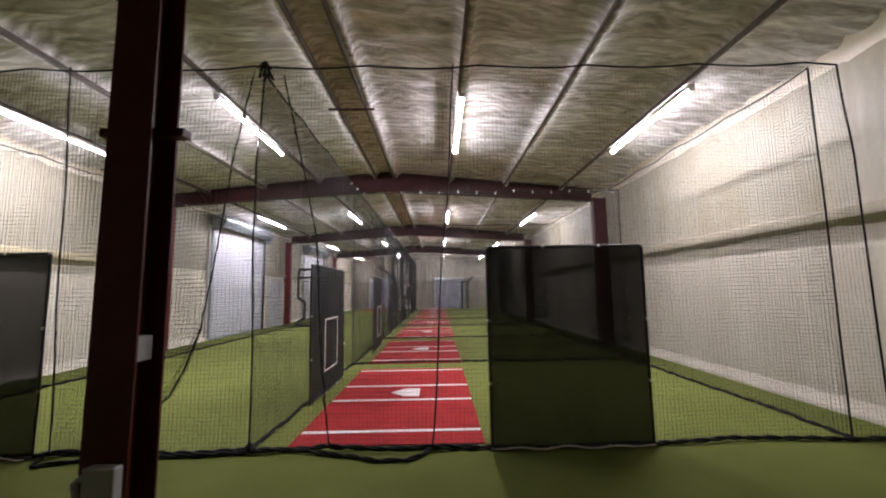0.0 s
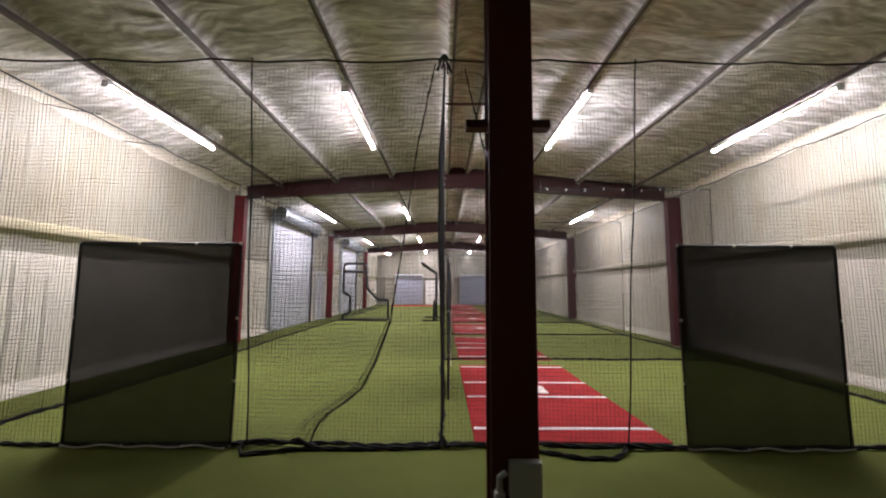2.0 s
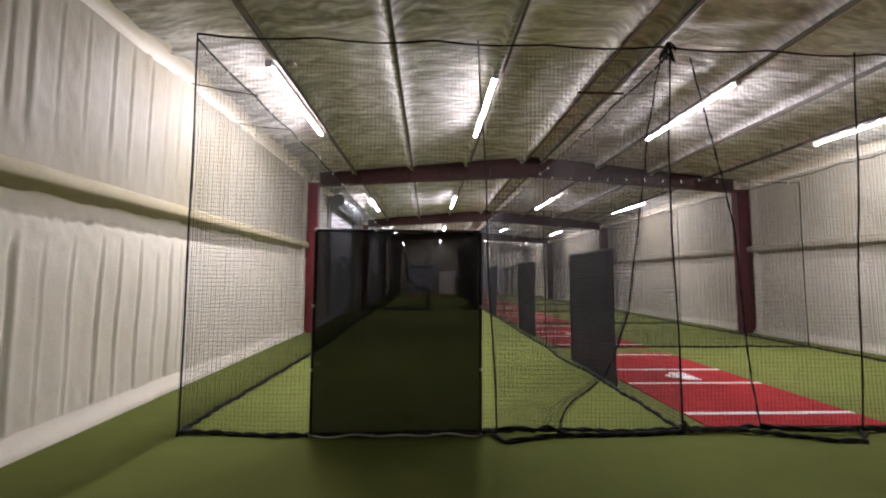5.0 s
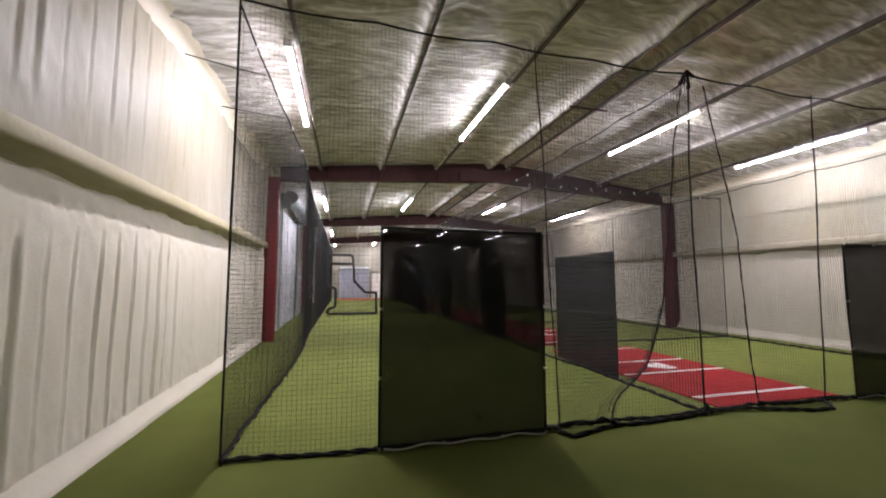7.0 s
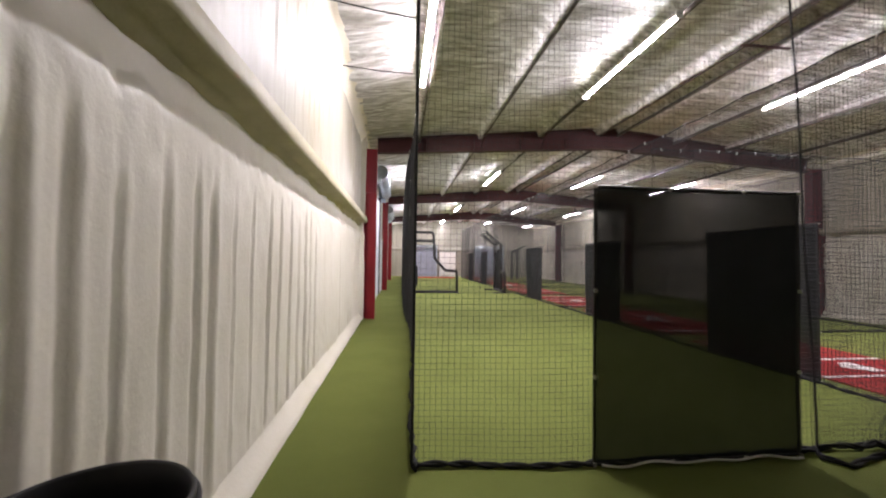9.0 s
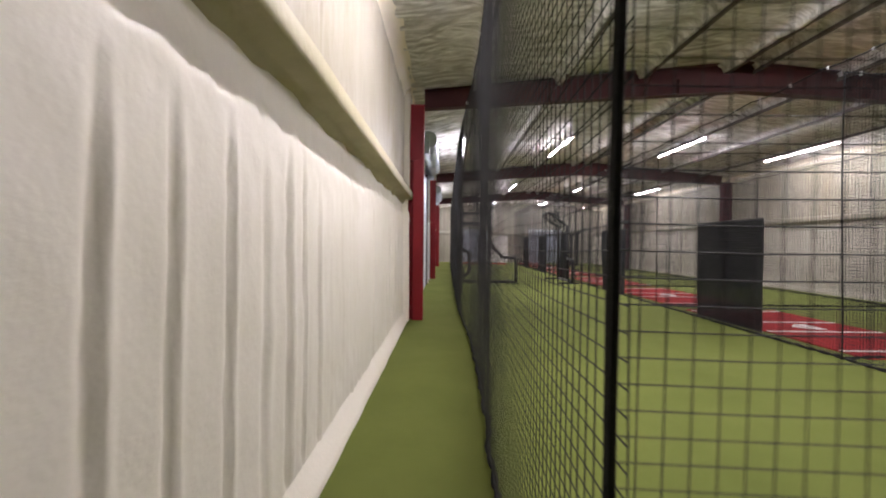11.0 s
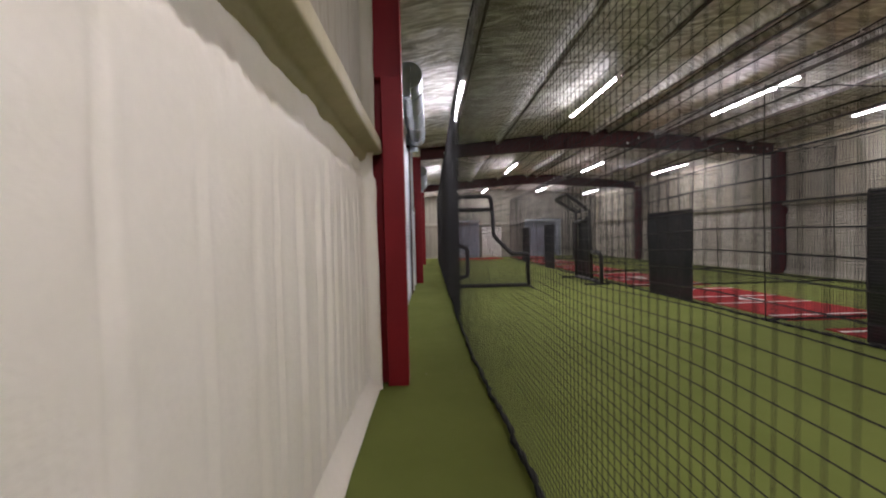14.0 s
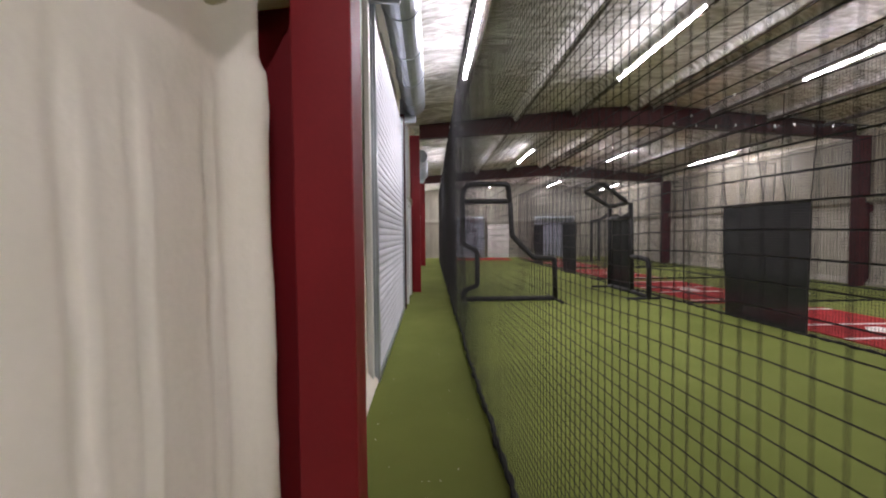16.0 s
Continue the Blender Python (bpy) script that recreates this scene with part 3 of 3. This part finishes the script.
# seams, gathers and loose slack of the front net
for x, y, sway, t in ((-3.64, NET_Y, 0.03, NET_TOP), (0.44, NET_Y, 0.05, NET_TOP)):
    s = Soup()
    s.tube([(x + (0.17 if x < -2 else -0.28) * (1 - z / t) + 0.01 * math.sin(z * 3), y - 0.02 - sway * (1 - z / t), max(z, 0.02)) for z in np.linspace(0, t, 18)], 0.008, 6)
    part("seam_rope", s, M_ROPE, front)
slack = [
    [(-3.48, 4.03, 0.06), (-3.50, 3.96, 0.02), (-3.42, 3.84, 0.02), (-3.20, 3.90, 0.02), (-2.90, 3.98, 0.02), (-2.45, 3.97, 0.02), (-2.05, 3.99, 0.02), (-1.62, 4.03, 0.02)],
    [(-2.86, 4.02, 0.03), (-2.84, 4.03, 0.13), (-2.80, 4.04, 0.22), (-2.72, 4.05, 0.31), (-2.55, 4.05, 0.42),
     (-2.39, 4.05, 0.55), (-2.26, 4.06, 0.81), (-2.13, 4.06, 1.19), (-2.0, 4.06, 2.04), (-1.87, 4.06, 3.05), (-1.70, 4.06, 3.90)],
    [(-1.58, 4.02, 0.03), (-1.20, 4.06, 0.03), (-0.95, 4.0, 0.03), (-0.60, 3.9, 0.02), (-0.35, 3.80, 0.02), (-0.05, 3.80, 0.02), (0.08, 3.90, 0.02), (0.17, 4.05, 0.04)],
    [(-0.83, 4.05, 0.06), (-0.6, 4.03, 0.05), (-0.3, 4.0, 0.04), (0.0, 3.98, 0.05), (0.17, 4.03, 0.05), (0.6, 4.05, 0.03)],
    [(-0.83, 4.05, 0.05), (-0.89, 4.06, 0.48), (-0.95, 4.06, 1.17), (-1.0, 4.06, 2.1), (-1.38, 4.06, 3.85)],
    [(-3.62, 4.03, 0.03), (-3.46, 4.02, 0.05), (-3.30, 4.0, 0.09), (-3.12, 4.0, 0.05), (-2.98, 4.02, 0.08), (-2.86, 4.0, 0.03), (-2.90, 3.97, 0.07), (-2.80, 3.99, 0.02)],
]
# a loose second layer of net between the seam and the gathered rope
edge_z = np.array([p[2] for p in slack[1]])
edge_x = np.array([p[0] for p in slack[1]])
runs = []
for z in np.arange(0.05, 3.85, 0.045):
    x1 = np.interp(z, edge_z, edge_x)
    xs = np.linspace(-3.47 - 0.17 * z / NET_TOP, x1, 14)
    runs.append(np.stack([xs, 4.03 + 0.02 * np.sin(xs * 5 + z), np.maximum(z - 0.03 * np.sin((xs + 3.5) * 3) * np.clip(z, 0, 1), 0.012)], -1))
for k in range(40):
    t = k / 39
    zs = np.linspace(0.03, 3.85, 24)
    lean = np.interp(zs, edge_z, edge_x)
    xs = (-3.47 - 0.17 * zs / NET_TOP) * (1 - t) + lean * t
    runs.append(np.stack([xs, 4.03 + 0.02 * np.sin(xs * 5 + zs), zs], -1))
part("loose_net", strands(runs, 0.0014), None, front, "loose second layer of netting", kind="stuff")
bunch = [Vector(p) for p in slack[1][0:8]]
runs = []
for k in range(14):
    rg = random.Random(500 + k)
    o = Vector((rg.uniform(-0.16, 0.10), rg.uniform(-0.06, 0.06), rg.uniform(-0.02, 0.04)))
    runs.append(np.array([tuple((p + o * max(0.2, 1.3 - 0.16 * i)).xyz) for i, p in enumerate(bunch)]))
    runs[-1][:, 2] = np.maximum(runs[-1][:, 2], 0.01)
part("gathered_net", strands(runs, 0.0013), None, front, "gathered fold of netting", kind="stuff")
for k, pts in enumerate(slack):
    s = wiggle_rope(pts, 0.021 if k in (0, 2, 3, 5) else 0.008 if k == 1 else 0.008, 200 + k, 0.006)
    part("slack_rope", s, M_ROPE, front, smooth=True)
s = Soup()
for k in range(7):
    a = k * 0.9
    s.tube([(-1.6 + 0.07 * math.cos(a), NET_Y + 0.06 * math.sin(a), NET_TOP - 0.03), (-1.6 + 0.02 * math.cos(a), NET_Y, NET_TOP + 0.06),
            (-1.6 + 0.09 * math.cos(a + 2), NET_Y + 0.05, NET_TOP - 0.08 - 0.01 * k)], 0.010, 5)
part("knot", s, M_ROPE, front)
s = Soup()
for k in range(6):
    a = k * 1.1
    s.tube([(-1.6 + 0.05 * math.cos(a), NET_Y - 0.02 + 0.05 * math.sin(a), 0.03), (-1.6, NET_Y - 0.02, 0.10), (-1.6 + 0.05 * math.cos(a + 2.5), NET_Y - 0.03, 0.025)], 0.018, 6)
part("knot", s, M_ROPE, front)
# cords that tie the net back to the wall
for z, y, y2 in ((3.86, 5.5, 5.4), (3.86, 6.9, 6.6)):
    s = Soup()
    s.tube([(XL + 0.1, y, z + 0.3), (-6.9, (y + y2) / 2, z + 0.18), (-6.48, y2, z + 0.1)], 0.007, 5)
    tagged(part("tie_cord", s, M_ROPE), "black cord tying the net to the wall", "cord", "tie cords")


# ---- hanging screens ----
def cloth(x0, x1, z0, z1, seed, billow):
    us, zs = np.linspace(x0, x1, 26), np.linspace(z0, z1, 30)
    uu, zz = np.meshgrid(us, zs)
    f = billow * lumps(uu * 1.3, zz * 0.7, seed) + 0.006 * lumps(uu * 5, zz * 1.6, seed + 1)
    return uu, f, zz


def hung_screen(label, at, turn, width, height, seed, mat, billow=0.02, lift=0.02, zone=False):
    """A black mesh screen with hems and grommets, hung on a net. Local x runs along its width."""
    root = thing("hanging_screen", label, "net screen", "black screens", at=(at[0], at[1], 0))
    root.rotation_euler = (0, 0, radians(turn))
    uu, f, zz = cloth(0, width, lift, height, seed, billow)
    part("mesh_cloth", grid_mesh("mesh_cloth", np.stack([uu, f, zz], -1), mat), None, root)
    edge = [np.stack([uu[:, 0], f[:, 0], zz[:, 0]], -1), np.stack([uu[:, -1], f[:, -1], zz[:, -1]], -1),
            np.stack([uu[0], f[0], zz[0]], -1), np.stack([uu[-1], f[-1], zz[-1]], -1)]
    for e in edge:
        s = Soup()
        s.tube([tuple(p) for p in e], 0.013, 6)
        part("hem", s, M_HEM, root)
    g = Soup()
    g.tube([(0.011 * math.cos(t), 0, 0.011 * math.sin(t)) for t in np.linspace(0, 2 * math.pi, 9)[:-1]], 0.005, 5, closed=True)
    gm = mesh_of("grommet", g, M_BRASS)
    for e in edge:
        for k in (0, 9, 18, len(e) - 1):
            ob = new("grommet", gm)
            ob.location = (e[k][0], e[k][1] - 0.014, e[k][2])
            ob.parent = root
    if zone:
        s = Soup()
        x0, x1, z0, z1 = width * 0.29, width * 0.69, 0.36, 1.12
        pts = [(x0, z0), (x1, z0), (x1, z1), (x0, z1)]
        for (ax, az), (bx, bz) in zip(pts, pts[1:] + pts[:1]):
            a, b = min(ax, bx) - 0.012, max(ax, bx) + 0.012
            c, d = min(az, bz) - 0.012, max(az, bz) + 0.012
            for side in (-0.045,):
                s.box((a, side, c), (b, side + 0.004, d))
        part("strike_zone", s, M_WHITE, root, "white taped strike zone rectangle")
    return root


hung_screen("black windscreen panel hung on the cage net", (-5.235, NET_Y - 0.05), 0, 1.61, 1.96, 301, M_SCREEN)
hung_screen("black windscreen panel hung on the cage net", (0.735, NET_Y - 0.05), 0, 1.58, 1.96, 311, M_SCREEN)
for k, (x0, x1) in enumerate(((-5.2, -3.6), (0.75, 2.35))):
    pts = [(x, NET_Y - 0.09 + 0.012 * math.sin(x * 9 + k), 0.016 + 0.010 * (1 + math.sin(x * 14))) for x in np.arange(x0, x1, 0.05)]
    s = Soup()
    s.tube(pts, 0.009, 6)
    tagged(part("lead_cord", s, M_TRIM), "pale weighted cord lying under a black screen", "cord", "lead cords")
for k, (x, y, length, turn, thick) in enumerate([(-1.52, 5.56, 1.70, 90, 0), (-1.42, 9.97, 1.55, 91, 0), (-1.57, 14.55, 1.50, 90.5, 1), (-1.55, 23.2, 1.3, 92, 1), (-1.55, 27.4, 1.3, 91, 1)]):
    backstop = hung_screen("black mesh backstop on the dividing net" + (", white strike zone" if k < 2 else ""), (x, y), turn, length, 1.93,
                321 + 10 * k, M_SCREEN_THICK, 0.03 if k < 2 else 0.05, zone=k < 2)
    for c in range(5 if k == 2 else 0):
        rg = random.Random(700 + c)
        u = length * c / 4
        s = Soup()
        s.tube([(u, 0, 1.93), (u + rg.uniform(-0.1, 0.1), 0.03, 2.5), (u + rg.uniform(-0.3, 0.3), 0.06, 3.55)], 0.006, 5)
        part("hanging_cord", s, M_ROPE, backstop)


# ---- red hitting mats ----
def hitting_mat(x0, x1, y0):
    root = thing("hitting_mat", "red turf hitting mat with white lines and home plate", "hitting mat", "hitting mats", at=(x0, y0, 0))
    w, length = x1 - x0, 3.75
    s = Soup()
    s.box((0, 0, 0), (w, length, 0.014), 0.004)
    part("mat", s, M_RED, root)
    for y in (0.36, 1.56, 2.36, 3.55):
        s = Soup()
        s.box((0.02, y - 0.035, 0.010), (w - 0.01, y + 0.035, 0.018))
        part("white_line", s, M_WHITE, root)
    s = Soup()
    cx, cy = 1.0, 1.95
    s.prism([(cx + 0.215, cy - 0.215), (cx + 0.215, cy + 0.215), (cx, cy + 0.215), (cx - 0.215, cy), (cx, cy - 0.215)], "z", 0.010, 0.019)
    part("home_plate", s, M_WHITE, root, "white home plate")
    return root


first_mat = hitting_mat(-1.28, 0.69, 4.17)
for k in range(1, 7):
    copy_thing(first_mat, pose(-1.28 + 0.02 * k, 4.17 + 4.31 * k, 0))
s = Soup()
s.box((-6.0, 31.2, 0), (-2.2, 33.4, 0.014), 0.004)
tagged(part("turf_mat", s, M_RED), "red turf mat at the far end of the cage", "mat")


# ---- protective frames ----
def rounded(pts, r=0.08, n=4):
    out = [Vector(pts[0])]
    for p, q, w in zip(pts, pts[1:], pts[2:]):
        p, q, w = Vector(p), Vector(q), Vector(w)
        a = q + (p - q).normalized() * min(r, (p - q).length / 2)
        b = q + (w - q).normalized() * min(r, (w - q).length / 2)
        for k in range(n + 1):
            t = k / n
            out.append(a.lerp(q, t).lerp(q.lerp(b, t), t))
    out.append(Vector(pts[-1]))
    return out


lscreen = thing("pitching_screen", "black padded L-shaped pitching screen standing on the turf", "pitching screen", "pitching screens", at=(-6.2, 17.8, 0))
tubes = {
    "side_pipe": [(0, 0, 0.05), (0, 0, 0.24), (0.32, 0, 0.36), (0.32, 0, 1.12), (0.0, 0, 1.29), (0.0, 0, 2.45), (0.10, -0.1, 2.60), (0.98, -0.1, 2.60), (1.03, -0.02, 2.45), (1.05, 0, 2.2)],
    "top_pipe": [(0.0, 0, 2.23), (1.07, 0, 2.23)],
    "stepped_pipe": [(1.05, 0, 2.25), (1.08, 0, 1.85), (1.09, 0, 1.48), (1.58, 0, 0.97), (2.06, 0, 0.95), (2.08, 0, 0.05)],
    "bottom_pipe": [(0, 0, 0.05), (2.10, 0, 0.05)],
}
for name, pts in tubes.items():
    s = Soup()
    s.tube(rounded(pts) if len(pts) > 2 else pts, 0.058, 10)
    part(name, s, M_PAD, lscreen, smooth=True)
for x in (0.02, 2.08):
    s = Soup()
    s.tube([(x, -0.5, 0.03), (x, 0.5, 0.03)], 0.028, 8)
    part("foot", s, M_PAD, lscreen)
runs = []
for x in np.arange(0.05, 2.08, 0.045):
    hi = 2.2 if x < 1.05 else (2.2 - (x - 1.05) * 2.3 if x < 1.55 else 0.98)
    runs.append(np.array([(x, 0.01, 0.05), (x, 0.01, max(hi, 0.98))]))
for z in np.arange(0.07, 2.2, 0.045):
    hi = 2.08 if z < 0.98 else (1.05 + (2.2 - z) / 2.3)
    runs.append(np.array([(0.33 if 0.36 < z < 1.2 else 0.03, 0.01, z), (hi, 0.01, z)]))
part("screen_net", strands(runs, 0.0016), None, lscreen, kind="stuff")

hood = thing("pitching_screen", "black covered pitching screen with a tilted padded hood", "pitching screen", "pitching screens", at=(-1.97, 19.72, 0))
for name, pts in {
    "upright": [(0, 0, 0.05), (0, 0, 2.22)],
    "inner_upright": [(0.04, -1.12, 0.05), (0.02, -1.05, 2.24)],
    "low_guard": [(0.04, -1.10, 0.92), (-0.02, -1.7, 0.92), (-0.05, -1.98, 0.88), (-0.06, -2.02, 0.7), (-0.06, -2.02, 0.05)],
    "hood_frame": [(0, -0.5, 2.24), (0, 0, 2.22), (-0.67, 0.12, 2.68), (-0.68, -0.5, 2.72), (-0.68, -1.05, 2.73), (-0.02, -0.98, 2.26), (0, -0.5, 2.24)],
    "cross_pipe": [(0, 0, 1.9), (0.02, -1.06, 1.9)],
    "bottom_pipe": [(0, 0, 0.05), (0.04, -1.12, 0.05), (-0.06, -2.02, 0.05)],
}.items():
    s = Soup()
    s.tube(rounded(pts, 0.12) if len(pts) > 2 else pts, 0.055, 10)
    part(name, s, M_PAD, hood, smooth=True)
for x, y in ((0, 0), (-0.06, -2.02)):
    s = Soup()
    s.tube([(x - 0.50, y, 0.03), (x + 0.25, y, 0.03)], 0.028, 8)
    part("foot", s, M_PAD, hood)
uu, f, zz = cloth(0, 1, 0.08, 1.98, 411, 0.05)
part("mesh_cloth", grid_mesh("hood_cloth", np.stack([f + 0.05, -uu * 1.14 + 0.02, zz + 0.05 * np.sin(uu * 9) * (zz > 1.9)], -1), M_SCREEN_THICK), None, hood, "black mesh cover")
runs = [np.array([(0.0 - 0.68 * t, -0.98, 2.25 + 0.47 * t), (0.0 - 0.68 * t, 0.06 * t, 2.23 + 0.46 * t)]) for t in np.linspace(0.05, 0.95, 16)]
runs += [np.array([(0.0, -y, 2.24), (-0.68, -y, 2.71)]) for y in np.arange(0.03, 0.98, 0.045)]
part("hood_net", strands(runs, 0.0022), None, hood, kind="stuff")

# a dark two-post stand before the far roll-up door
stand = thing("pitching_screen", "far black padded stand with a slanted top pipe", "pitching screen", "pitching screens", at=(2.1, 30.4, 0))
for name, pts in {"upright": [(0, 0, 0.05), (0, 0, 2.2)], "inner_upright": [(0.42, 0, 0.05), (0.42, 0, 2.25)],
                  "top_pipe": [(-0.1, 0, 2.15), (0.42, 0, 2.25), (0.95, -0.1, 2.6)]}.items():
    s = Soup()
    s.tube(pts, 0.085, 10)
    part(name, s, M_PAD, stand, smooth=True)
for x in (0, 0.42):
    s = Soup()
    s.tube([(x, -0.45, 0.03), (x, 0.45, 0.03)], 0.03, 8)
    part("foot", s, M_PAD, stand)

# flat brace between the ridge purlins
s = Soup()
s.box((MID - 0.40, 6.46, 4.66), (MID + 0.40, 6.50, 4.69), 0.004)
tagged(part("purlin_brace", s, M_STEEL_DARK), "dark steel strap between the ridge purlins", "brace")


# ---- roll-up doors ----
def rollup_door(name, y0, y1, height, x, slats_apart):
    root = thing(name, "grey corrugated steel roll-up door, closed", "roll-up door", kind="structure", at=(x, y0, 0))
    w = y1 - y0
    pitch = 0.085
    s = Soup()
    prof = [(0.0, 0.0), (0.022, 0.012), (0.030, 0.042), (0.022, 0.073), (0.0, 0.085), (-0.006, 0.085), (-0.006, 0.0)]
    s.prism([(a, b) for a, b in prof], "y", 0.05, w - 0.05)
    slat = mesh_of("slat", s, M_DOOR)
    n = int(height / pitch)
    if slats_apart:
        for k in range(n):
            ob = new("slat", slat)
            ob.location = (0, 0, 0.05 + k * pitch)
            ob.parent = root
    else:
        s = Soup()
        for k in range(n):
            s.prism([(a, b + 0.05 + k * pitch) for a, b in prof], "y", 0.05, w - 0.05)
        part("curtain", s, M_DOOR, root)
    for y in (-0.03, w - 0.07):
        s = Soup()
        s.box((-0.02, y, 0), (0.048, y + 0.08, height + 0.1), 0.006)
        s.box((0.0, y - 0.02, 0), (0.02, y + 0.12, height + 0.05))
        part("guide_rail", s, M_GALV, root)
    for y in (-0.16, w + 0.06):
        s = Soup()
        s.box((-0.05, y, 0), (0.075 if y > 0 else 0.0, y + 0.10, height + 0.2), 0.006)
        part("jamb", s, M_STEEL_DARK if y > 0 else M_TRIM, root, "steel door jamb")
    s = Soup()
    s.box((-0.01, 0.02, 0.0), (0.045, w - 0.02, 0.06), 0.006)
    part("bottom_bar", s, M_GALV, root)
    s = Soup()
    s.tube([(0.27, -0.05, height + 0.38), (0.27, w + 0.05, height + 0.38)], 0.215, 24)
    drum = part("drum", s, M_GALV, root, "galvanised door drum", smooth=False)
    for k in range(4):
        y = w * (k + 0.5) / 4
        s = Soup()
        s.tube([(0.27 + 0.22 * math.cos(t), y, height + 0.38 + 0.22 * math.sin(t)) for t in np.linspace(0, 2 * math.pi, 21)[:-1]], 0.008, 5, closed=True)
        part("drum_band", s, M_GALV, drum)
    for y in (-0.10, w + 0.07):
        s = Soup()
        s.box((-0.02, y, height + 0.02), (0.30, y + 0.03, height + 0.5), 0.01)
        part("end_plate", s, M_GALV, root)
    s = Soup()
    s.tube([(0.10, w + 0.02, height), (0.10, w + 0.02, 0.5), (0.13, w + 0.02, 0.5), (0.13, w + 0.02, height)], 0.006, 5)
    part("pull_chain", s, M_GALV, root)
    return root


rollup_door("door_1", 13.2, 16.95, 3.70, XL + 0.06, True)
rollup_door("door_2", 22.0, 25.65, 3.70, XL + 0.06, False)


def far_door(name, x0, x1, height, mat, ribs, y=Y1 - 0.12, turn=0.0, wall="end wall"):
    root = thing(name, ("blue-grey steel roll-up door in the " if ribs else "pale steel walk door in the ") + wall, "door", kind="structure", at=(x0, y, 0))
    root.rotation_euler = (0, 0, radians(turn))
    w = x1 - x0
    s = Soup()
    if ribs:
        for k in range(int(height / 0.085)):
            s.prism([(0, 0.085 * k), (-0.025, 0.085 * k + 0.02), (-0.025, 0.085 * k + 0.065), (0, 0.085 * k + 0.085), (0.01, 0.085 * k + 0.085), (0.01, 0.085 * k)], "x", 0.03, w - 0.03)
    else:
        s.box((0.05, -0.02, 0.01), (w - 0.05, 0.02, height - 0.04), 0.004)
    part("leaf", s, mat, root)
    s = Soup()
    for a in (-0.04, w - 0.06):
        s.box((a, -0.06, 0), (a + 0.10, 0.05, height + 0.04), 0.005)
    s.box((0.06, -0.055, height - 0.02), (w - 0.06, 0.05, height + 0.06), 0.005)
    part("door_frame", s, M_GALV if ribs else M_TRIM, root)
    if ribs:
        s = Soup()
        s.tube([(0, -0.12, height + 0.14), (w, -0.12, height + 0.14)], 0.12, 14)
        part("drum", s, M_GALV, root)
    else:
        s = Soup()
        s.tube([(w - 0.14, -0.02, 1.0), (w - 0.14, -0.08, 1.0), (w - 0.26, -0.08, 1.0)], 0.012, 6)
        part("door_handle", s, M_BRASS, root)


far_door("door_3", -5.85, -3.45, 2.4, M_DOOR_FAR, True)
far_door("door_4", -3.15, -1.85, 2.1, M_TRIM, False)
far_door("door_5", -0.1, 2.45, 2.4, M_DOOR_FAR, True)

far_door("door_6", XL + 0.09, XL + 1.34, 2.2, M_DOOR, False, y=17.62, turn=90, wall="side wall")

# ---- trash can by the wall ----
can = thing("trash_can", "black plastic round trash can standing against the wall", "trash can", at=(-7.29, 2.40, 0))
s = Soup()
s.lathe([(0.0, 0.015), (0.145, 0.015), (0.155, 0.0), (0.16, 0.02), (0.20, 0.80), (0.208, 0.80), (0.216, 0.81), (0.218, 0.855), (0.212, 0.866), (0.203, 0.858), (0.195, 0.80), (0.15, 0.04), (0.0, 0.035)], (0, 0, 0), 40)
part("bin_body", s, M_PLASTIC, can, smooth=True)
s = Soup()
s.tube([(0.219 * math.cos(t), 0.219 * math.sin(t), 0.835) for t in np.linspace(0, 2 * math.pi, 41)[:-1]], 0.010, 8, closed=True)
part("rim", s, M_PLASTIC, can, smooth=True)

# ---- chips of foam on the walkway turf ----
s = Soup()
rng = random.Random(9)
for k in range(60):
    x, y, r = rng.uniform(-7.42, -6.6), rng.uniform(10.9, 15.0), rng.uniform(0.002, 0.005)
    s.add([(x + r, y, 0), (x - r * 0.6, y + r, 0), (x - r * 0.5, y - r, 0), (x, y, r * 1.2)], [(0, 1, 3), (1, 2, 3), (2, 0, 3)])
tagged(part("foam_chips", s, M_FOAM), "pale crumbs of foam scattered on the turf", "debris", kind="stuff")
